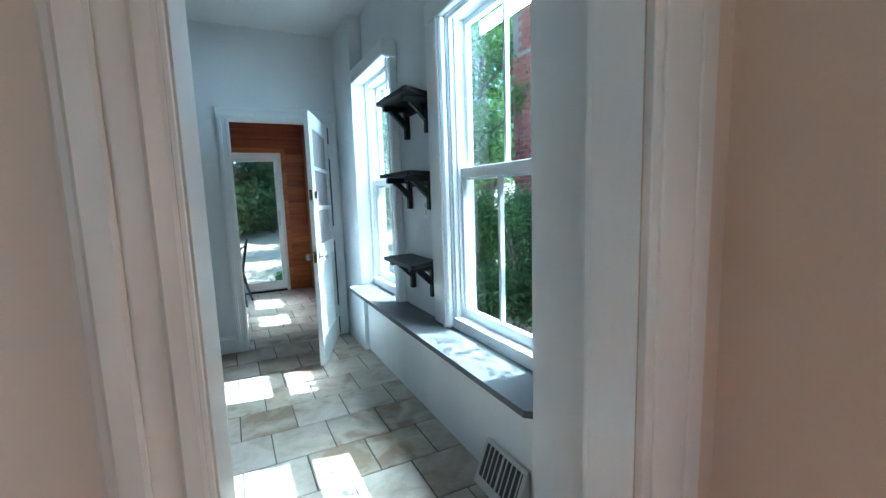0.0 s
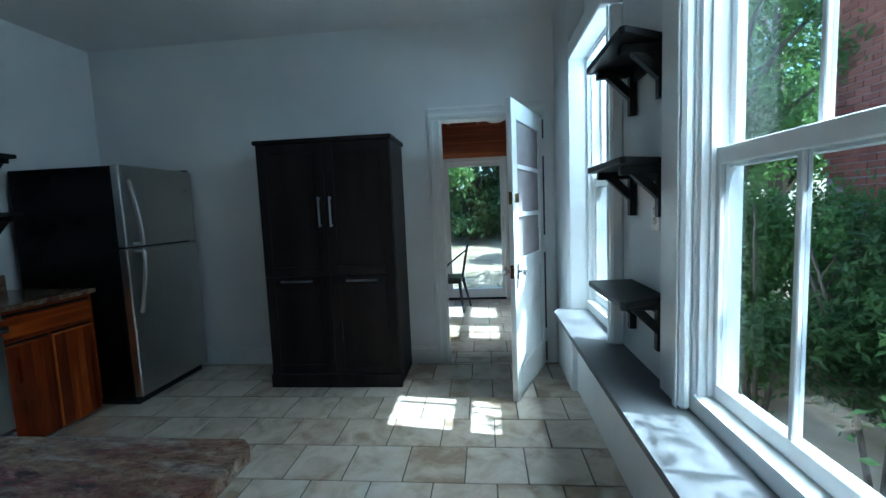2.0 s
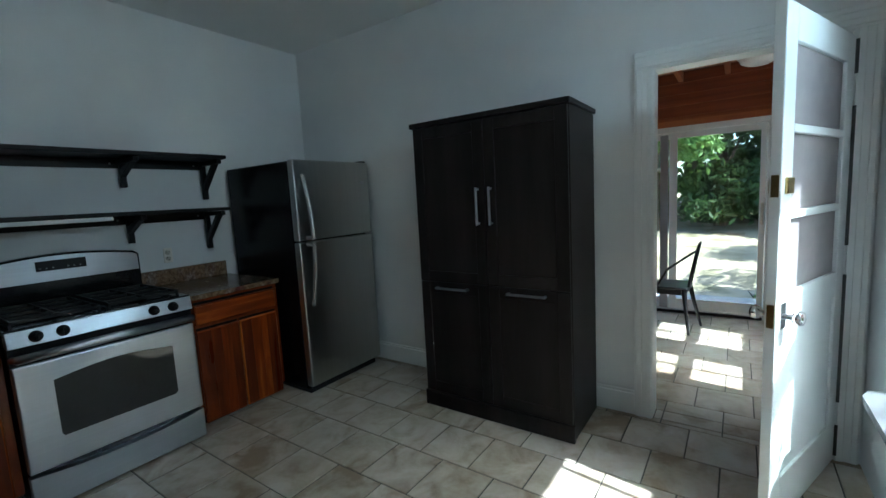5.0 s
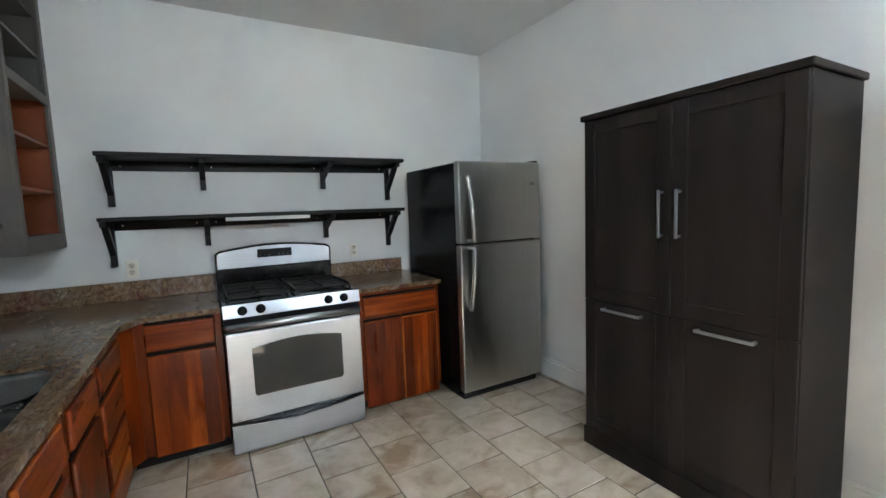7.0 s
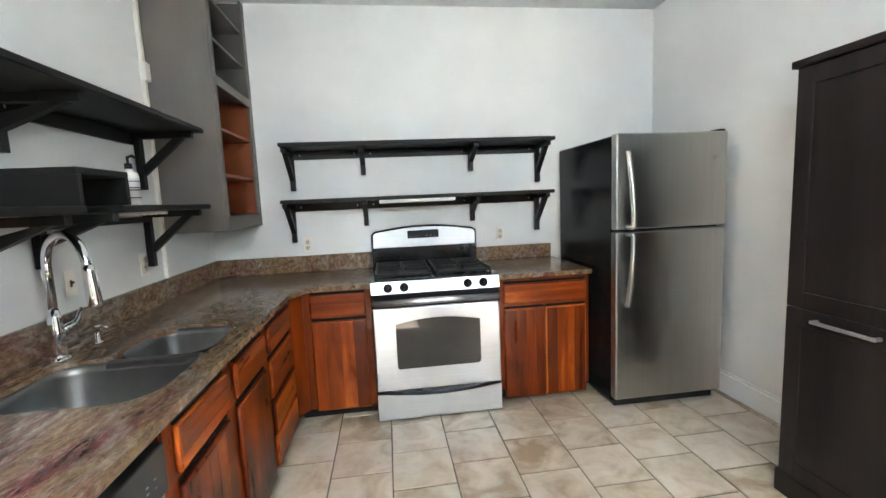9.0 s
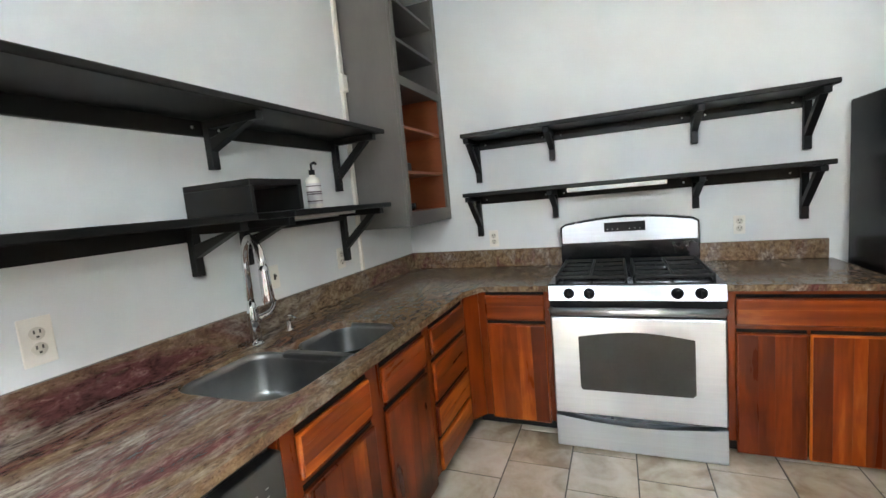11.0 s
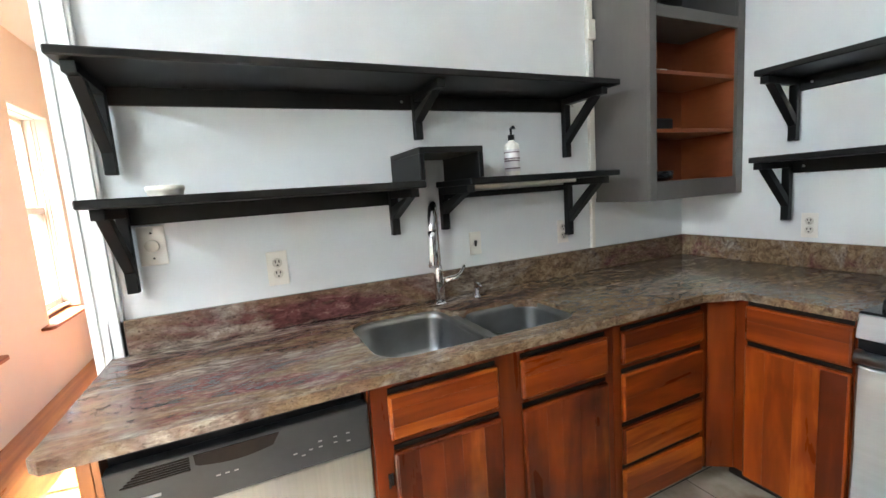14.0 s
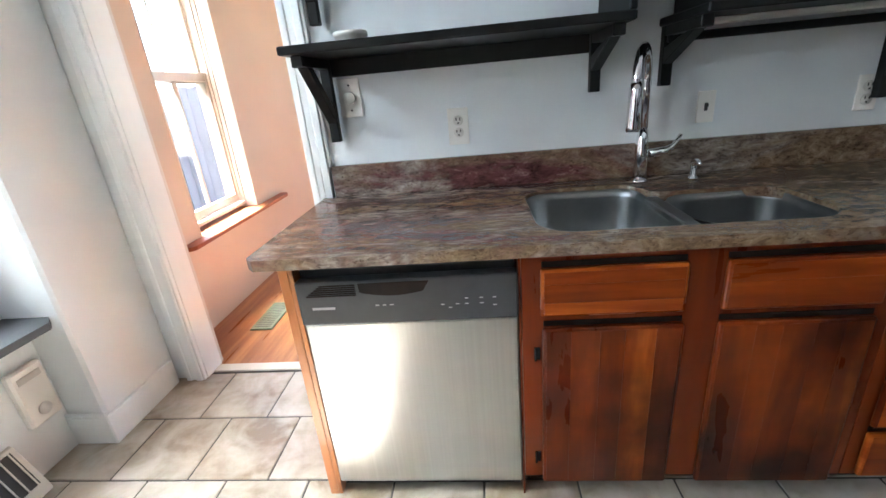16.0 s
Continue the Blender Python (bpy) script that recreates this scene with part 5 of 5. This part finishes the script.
structure("sliding_door_trim", bm, ORANGEWOOD, "orange pine trim round the sliding door", "trim")
for k, z in enumerate([2.14 + 0.115 * q for q in range(4)]):
    structure("wall_board", box(SUN_W, SUN_E - 0.001, SUN_N - 0.012, SUN_N - 0.001, z, z + 0.110, 0.003), REDBOARD, "dark red pine wall board above the sliding door", "wall board")
for k in range(17):
    z = 0.002 + 0.119 * k
    structure("wall_board", box(1.245, SUN_E - 0.001, SUN_N - 0.012, SUN_N - 0.001, z, z + 0.114, 0.003), ORANGEWOOD, "orange pine wall board beside the sliding door", "wall board")
for x in (-0.46, -0.05, 0.36, 0.77, 1.22):
    structure("ceiling_beam", box(x, x + 0.045, 4.63, SUN_N - 0.013, SUN_C + 0.04, SUN_C + 0.139, 0.004), ORANGEWOOD, "orange pine ceiling beam", "beam")
dl = thing("dome_light", (1.02, 6.32, SUN_C + 0.138), "round white glass dome ceiling light", "lamp")
part("dome", lathe([(0.02, -0.075), (0.08, -0.068), (0.125, -0.045), (0.14, -0.015), (0.14, 0.0)], (1.02, 6.32, 2.445)), LAMPGLASS, dl, "", True)
part("rim", lathe([(0.145, -0.012), (0.15, 0.0), (0.145, 0.008), (0.02, 0.01)], (1.02, 6.32, 2.445)), TRIM, dl, "", True)
part("canopy", lathe([(0.075, 0.009), (0.075, 0.144)], (1.02, 6.32, 2.445)), TRIM, dl, "white round lamp base", True)

ch = thing("metal_cafe_chair", (0.36, 6.45, 0), "dark gunmetal metal cafe chair by the sliding door", "chair")
seat_z = 0.45
part("seat", prism([(0.19, 6.27), (0.53, 6.25), (0.56, 6.40), (0.55, 6.60), (0.50, 6.66), (0.22, 6.66), (0.17, 6.58), (0.17, 6.36)], "z", seat_z - 0.02, seat_z, None, 0.006), DARKMETAL, ch)
part("apron", prism([(0.21, 6.29), (0.51, 6.28), (0.53, 6.62), (0.21, 6.64)], "z", seat_z - 0.075, seat_z - 0.021), DARKMETAL, ch)
for x0, y0, x1, y1 in ((0.22, 6.29, 0.17, 6.24), (0.50, 6.28, 0.545, 6.25), (0.22, 6.62, 0.17, 6.68), (0.52, 6.61, 0.625, 6.62)):
    bm = bmesh.new()
    tube([(x0, y0, seat_z - 0.02), (x0 * 0.6 + x1 * 0.4, y0 * 0.6 + y1 * 0.4, 0.25), (x1, y1, 0.0)], [0.026, 0.019, 0.013], bm, 6)
    part("leg", bm, DARKMETAL, ch)
loop = [(0.535, 6.33, seat_z), (0.565, 6.33, 0.62), (0.60, 6.345, 0.80), (0.615, 6.40, 0.855), (0.615, 6.54, 0.855), (0.60, 6.595, 0.80), (0.565, 6.61, 0.62), (0.535, 6.61, seat_z)]
part("back_frame", tube(loop, 0.013, sides=8), DARKMETAL, ch, "", True)
part("back_splat", prism([(0.530, seat_z), (0.605, 0.855), (0.612, 0.855), (0.537, seat_z)], "y", 6.425, 6.515), DARKMETAL, ch)
part("arm_rail", tube([(0.60, 6.345, 0.80), (0.50, 6.30, 0.73), (0.36, 6.27, 0.62), (0.27, 6.28, seat_z)], 0.011, sides=8), DARKMETAL, ch, "", True)

# ---- vents and heater plate under the bench ----
vt = thing("floor_vent_box", (1.43, 1.78, 0), "cream metal heating vent box against the bench", "vent")
part("vent_body", prism([(1.372, 0.0), (BENCH_FACE - 0.001, 0.0), (BENCH_FACE - 0.001, 0.20), (1.452, 0.20), (1.386, 0.03)], "y", 1.62, 1.935, None, 0.004), CREAM, vt)


def vent_face(t0, t1, out):
    """Outline of a strip lying on the vent's slanted face, from t0 to t1 up its slope."""
    ends = [(1.386 + 0.066 * t, 0.03 + 0.17 * t) for t in (t0, t1)]
    return [(x - q * 0.93, z + q * 0.36) for x, z in ends for q in (0.0005,)] + [(x - out * 0.93, z + out * 0.36) for x, z in ends[::-1]]


for k in range(2):
    part("grille", prism(vent_face(0.08, 0.92, 0.002), "y", 1.64 + 0.142 * k, 1.772 + 0.142 * k), SLOT, vt, "dark slotted grille")
for k in range(9):
    part("slat", prism(vent_face(0.08, 0.92, 0.005), "y", 1.646 + 0.033 * k, 1.651 + 0.033 * k), CREAM, vt)
hp_ = thing("phone_plate", (BENCH_FACE, 1.47, 0.32), "white wall box with a round button under the bench", "wall box")
part("box_body", box(BENCH_FACE - 0.035, BENCH_FACE - 0.001, 1.425, 1.55, 0.20, 0.44, 0.008), PLASTIC, hp_)
part("round_button", lathe([(0.024, -0.006), (0.024, 0.0)], (BENCH_FACE - 0.036, 1.487, 0.255), axis="x"), PLASTIC, hp_, "", True)
part("slot_window", box(BENCH_FACE - 0.038, BENCH_FACE - 0.034, 1.445, 1.53, 0.385, 0.41), CREAM, hp_)

# ---- near room things ----
for a, b in ((-0.375, 0.36), (-2.35, -1.60)):
    ws = thing("wooden_window_sill", (1.38, (a + b) / 2, 0.53), "red-brown wooden window sill board in the peach room", "window sill", "peach room window sills", "structure")
    n0, n1 = (a - 0.40, b + 0.20) if a > -1 else (a - 0.15, b + 0.16)
    part("sill_board", prism([(1.419, n1), (1.355, n1), (1.335, n1 - 0.03), (1.335, n0 + 0.05), (1.355, n0 + 0.01), (1.419, n0)], "z", 0.528, 0.552, None, 0.003), INNERWOOD, ws)
    part("sill_inner", box(1.4195, 1.60, a + 0.002, b - 0.002, 0.528, 0.552), INNERWOOD, ws)
rg = thing("floor_register", (1.09, 0.4, 0), "green-grey metal floor register in the oak floor", "vent")
part("register_frame", box(1.02, 1.16, 0.20, 0.54, -0.006, 0.004, 0.002), GREENVENT, rg)
for k in range(14):
    part("slit", box(1.04, 1.14, 0.222 + 0.022 * k, 0.230 + 0.022 * k, 0.0035, 0.0055), SLOT, rg)
structure("threshold", box(ENTRY_L + 0.003, ENTRY_R - 0.003, 0.885, 0.945, -0.01, 0.006, 0.003), CREAM, "pale wooden threshold strip in the doorway", "threshold")

# ---- outside ----
structure("ground", box(-80, 80, -60, 90, -0.72, -0.62), GRASS, "dry tan lawn with worn patches", "ground")
structure("patio", box(-3.0, 4.5, SUN_N + 0.14, 8.5, -0.64, -0.10, 0.01), CONCRETE, "pale concrete patio step outside the sliding door", "patio")
structure("flower_bed", box(-4.0, 7.0, 8.5, 10.4, -0.66, -0.56, 0.02), SOIL, "bare soil bed along the patio", "flower bed")
# slope of the lawn beyond
bm = prism([(10.4, -0.64), (30.0, 0.55), (60.0, 1.2), (60.0, -0.7), (10.4, -0.7)], "x", -30, 30)
structure("lawn_bank", bm, GRASS, "gently rising dry tan lawn", "lawn")


def leaves(name, parent, blobs, count, size, mat, seed, label=""):
    """A crown of many small folded leaves, scattered through uneven blobs (x, y, z, rx, ry, rz)."""
    rng = np.random.RandomState(seed)
    blobs_ = np.array(blobs, float)
    pick = rng.randint(0, len(blobs_), count)
    d = rng.normal(size=(count, 3))
    d /= np.linalg.norm(d, axis=1)[:, None]
    r = rng.uniform(0.25, 1.0, (count, 1)) ** 0.5 * (1 + 0.25 * rng.normal(size=(count, 1)))
    c = blobs_[pick, :3] + d * r * blobs_[pick, 3:]
    u = rng.normal(size=(count, 3))
    u /= np.linalg.norm(u, axis=1)[:, None]
    v = np.cross(u, rng.normal(size=(count, 3)))
    v /= np.linalg.norm(v, axis=1)[:, None]
    n = np.cross(u, v)
    s = size * rng.uniform(0.6, 1.4, (count, 1))
    pts = np.stack([c - u * s, c + v * s * 0.45 + n * s * 0.2, c + u * s, c - v * s * 0.45 + n * s * 0.2], 1).reshape(-1, 3)
    base = np.array(ORIGIN[parent.name])
    me = bpy.data.meshes.new(name)
    me.from_pydata((pts - base).tolist(), [], [(4 * k, 4 * k + 1, 4 * k + 2, 4 * k + 3) for k in range(count)])
    me.materials.append(mat)
    ob = new(name, me)
    ob.parent = parent
    if label:
        ob["label"] = label
    return ob


def shrub(x, y, h, r, seed, mat=LEAF, count=2600, size=0.05, ground=-0.62, label="leafy green garden shrub"):
    rng = random.Random(seed)
    s = thing("shrub", (x, y, ground), label, "shrub", "shrubs in the garden")
    bm = bmesh.new()
    for k in range(6):
        a = rng.uniform(0, 6.28)
        tip = (x + r * 0.7 * math.cos(a), y + r * 0.7 * math.sin(a), ground + h * rng.uniform(0.6, 0.9))
        tube([(x + 0.05 * math.cos(a), y + 0.05 * math.sin(a), ground - 0.02), (x + r * 0.25 * math.cos(a), y + r * 0.25 * math.sin(a), ground + h * 0.35), tip], [0.022, 0.016, 0.006], bm, 6)
    part("stems", bm, BARK, s)
    blobs = []
    for k in range(9):
        a, q = rng.uniform(0, 6.28), rng.uniform(0, 0.75)
        blobs.append((x + r * q * math.cos(a), y + r * q * math.sin(a), ground + h * rng.uniform(0.25, 0.85), r * rng.uniform(0.25, 0.5), r * rng.uniform(0.25, 0.5), h * rng.uniform(0.10, 0.22)))
    leaves("foliage", s, blobs, count, size, mat, seed)
    return s


def tree(x, y, h, r, seed, mat=LEAF, count=5000, size=0.07, ground=-0.62, low=0.35, label="tall leafy garden tree"):
    rng = random.Random(seed)
    t_ = thing("tree", (x, y, ground), label, "tree", "trees in the garden")
    bm = tube([(x, y, ground - 0.05), (x + 0.05, y, ground + h * 0.3), (x - 0.03, y + 0.05, ground + h * 0.6), (x, y, ground + h * 0.9)], [0.03 * h, 0.022 * h, 0.014 * h, 0.004 * h], None, 8)
    blobs = []
    for k in range(14):
        a, q, z = rng.uniform(0, 6.28), rng.uniform(0.2, 0.85), ground + h * rng.uniform(low, 0.97)
        tip = (x + r * q * math.cos(a), y + r * q * math.sin(a), z)
        tube([(x, y, max(ground + h * 0.2, z - 0.25 * h)), ((x + tip[0]) / 2, (y + tip[1]) / 2, z - 0.08 * h), tip], [0.010 * h, 0.006 * h, 0.002 * h], bm, 5)
        blobs.append((*tip, r * rng.uniform(0.2, 0.42), r * rng.uniform(0.2, 0.42), h * rng.uniform(0.05, 0.11)))
    part("trunk", bm, BARK, t_)
    leaves("crown", t_, blobs, count, size, mat, seed)
    return t_


for k, (x, y, h, r) in enumerate([(3.3, 1.6, 1.7, 0.7), (3.1, 2.7, 1.9, 0.75), (3.3, 3.7, 2.1, 0.8), (3.2, 4.8, 2.2, 0.8), (3.4, 5.9, 2.3, 0.85), (3.6, 7.2, 2.5, 0.9), (4.3, 3.2, 1.9, 0.8), (4.3, 5.4, 2.3, 0.9), (4.6, 8.4, 3.2, 1.1)]):
    shrub(x, y, h, r, 30 + k, LEAF if k % 2 else DARKLEAF, 11000, 0.032)
tree(4.6, 7.9, 6.2, 1.7, 61, LEAF, 16000, 0.05, low=0.3)
tree(4.6, 9.5, 6.5, 2.0, 62, LEAF, 14000, 0.06, low=0.3)
tree(6.3, 13.5, 7.5, 2.6, 63, LEAF, 14000, 0.08, low=0.2)
# tree added only to throw shade over the lawn
tree(7.6, 11.6, 8.5, 2.8, 64, LEAF, 12000, 0.09, low=0.25)
for k in range(8):
    tree(-11.0 + 3.3 * k, 25.5 + 1.5 * (k % 2), 12.5 + (k * 3) % 4, 3.6, 170 + k, DARKLEAF, 9000, 0.26, ground=0.1, low=0.05, label="tall dark leafy tree behind the garden")
for k in range(9):
    tree(-8.0 + 2.1 * k, 18.5 + 1.3 * ((k * 7) % 3), 7.5 + (k * 5) % 4, 2.5, 70 + k, DARKLEAF if k % 3 else LEAF, 16000, 0.12, ground=-0.15, low=0.08, label="dark leafy tree along the garden edge")
for k, (x, y, h, r) in enumerate([(2.6, 12.5, 1.5, 0.8), (3.4, 14.5, 1.9, 1.0), (2.2, 11.0, 0.9, 0.5), (3.2, 17.5, 2.4, 1.2), (-3.5, 19.5, 2.2, 1.3), (0.5, 22.0, 2.4, 1.5), (1.3, 9.4, 0.55, 0.35), (-0.6, 9.5, 0.5, 0.35)]):
    shrub(x, y, h, r, 50 + k, LEAF, 4500, 0.045, ground=-0.62 if y < 11.5 else -0.62 + 0.06 * (y - 10.4))
# a twig hanging over the near window, dappling the light
tw = thing("overhanging_branch", (3.4, 2.4, 3.4), "thin leafy branch hanging over the windows", "branch")
part("twig", tube([(5.2, 4.6, 3.6), (4.2, 3.4, 3.6), (3.1, 2.6, 3.05), (2.7, 1.9, 2.7)], [0.03, 0.02, 0.012, 0.004], None, 6), BARK, tw)
leaves("foliage", tw, [(2.75, 1.85, 2.72, 0.32, 0.40, 0.20), (2.95, 2.5, 3.0, 0.3, 0.35, 0.2), (3.0, 3.35, 3.10, 0.32, 0.42, 0.22)], 480, 0.034, LEAF, 91)

nb = thing("neighbour_house", (6.0, 2.0, -0.62), "red brick neighbouring house beyond the shrubs", "house")
part("wall", box(5.25, 9.0, -4.0, 6.9, -0.66, 5.0), MORTAR, nb, "brick wall with pale mortar")
bm = bmesh.new()
rows = []
for r_ in range(26):
    z = 1.55 + 0.085 * r_
    for c_ in range(23):
        y = 1.9 + 0.22 * c_ + (0.11 if r_ % 2 else 0)
        rows.append((y, z))
mesh_b = bpy.data.meshes.new("brick")
bb = box(-0.012, 0.0, -0.104, 0.104, -0.037, 0.037, 0.003)
bb.to_mesh(mesh_b)
bb.free()
mesh_b.materials.append(BRICK)
for y, z in rows[::2][:300]:
    ob = new("brick", mesh_b)
    ob.parent, ob.location = nb, Vector((5.25, y, z)) - Vector((6.0, 2.0, -0.62))
verts, faces = [], []
rest = rows[1::2] + rows[::2][300:] + [(1.9 - 0.22 * c + (0.11 if r_ % 2 else 0), -0.5 + 0.085 * r_) for r_ in range(64) for c in range(1, 20)] + [(1.9 + 0.22 * c + (0.11 if r_ % 2 else 0), -0.5 + 0.085 * r_) for r_ in list(range(0, 24)) + list(range(51, 64)) for c in range(0, 22)]
for y, z in rest:
    b0 = len(verts)
    for yy, zz in ((-0.104, -0.037), (0.104, -0.037), (0.104, 0.037), (-0.104, 0.037)):
        verts += [(5.238 - 6.0, y + yy - 2.0, z + zz + 0.62), (5.25 - 6.0, y + yy - 2.0, z + zz + 0.62)]
    faces += [(b0, b0 + 2, b0 + 4, b0 + 6)] + [(b0 + 2 * k, b0 + 2 * k + 1, b0 + (2 * k + 3) % 8, b0 + (2 * k + 2) % 8) for k in range(4)]
me = bpy.data.meshes.new("bricks")
me.from_pydata(verts, [], faces)
me.materials.append(BRICK)
bo = new("bricks", me)
bo.parent = nb
tagged(bo, kind="stuff")
part("roof", prism([(-4.2, 5.0), (7.1, 5.0), (7.1, 5.12), (-4.2, 5.12)], "x", 5.15, 9.1), SIDING, nb, "flat grey roof edge")
fe = thing("garden_fence", (3.6, -1.5, -0.62), "grey board fence outside the peach room", "fence")
for k in range(34):
    y = -5.0 + 0.18 * k
    part("board", box(3.60, 3.625, y, y + 0.172, -0.64, 1.56 + 0.01 * (k % 3), 0.003), FENCEPAINT, fe)
for z in (-0.2, 0.85):
    part("rail", box(3.626, 3.67, -5.0, 1.1, z, z + 0.09), FENCEPAINT, fe)

# ---- floor tiles ----
floor = bpy.data.objects["floor_slab"]
tile_meshes = {}


def tile(x0, x1, y0, y1, under, thick=0.010):
    key = (round(x1 - x0, 3), round(y1 - y0, 3))
    if key not in tile_meshes:
        bm = box(-key[0] / 2, key[0] / 2, -key[1] / 2, key[1] / 2, -thick, 0.0, 0.0025)
        me = bpy.data.meshes.new("tile")
        bm.to_mesh(me)
        bm.free()
        me.materials.append(TILE)
        tile_meshes[key] = me
    ob = new("tile", tile_meshes[key])
    ob.parent = under
    ob.location = ((x0 + x1) / 2, (y0 + y1) / 2, 0.0 + 0.0006 * math.sin(91.7 * x0 + 53.1 * y0))
    return ob


PX, PY, GAP, FIRST = 0.3125, 0.3175, 0.0035, 1.277
areas = [(WEST, EAST, 0.945, NORTH), (DOOR_L + 0.003, DOOR_R - 0.003, NORTH, 4.62), (SUN_W, SUN_E, 4.62, SUN_N)]
for ax0, ax1, ay0, ay1 in areas:
    r0 = int(math.floor((ay0 - FIRST) / PY))
    for r_ in range(r0, r0 + 15):
        y0, y1 = FIRST + PY * r_, FIRST + PY * (r_ + 1)
        y0, y1 = max(y0, ay0), min(y1, ay1)
        if y1 - y0 < 0.02:
            continue
        phase = 0.236 if r_ % 2 == 0 else 0.390
        c0 = int(math.floor((ax0 - phase) / PX))
        for c in range(c0, c0 + 16):
            x0, x1 = max(phase + PX * c, ax0), min(phase + PX * (c + 1), ax1)
            if x1 - x0 > 0.02:
                tile(x0 + GAP, x1 - GAP, y0 + GAP, y1 - GAP, floor)
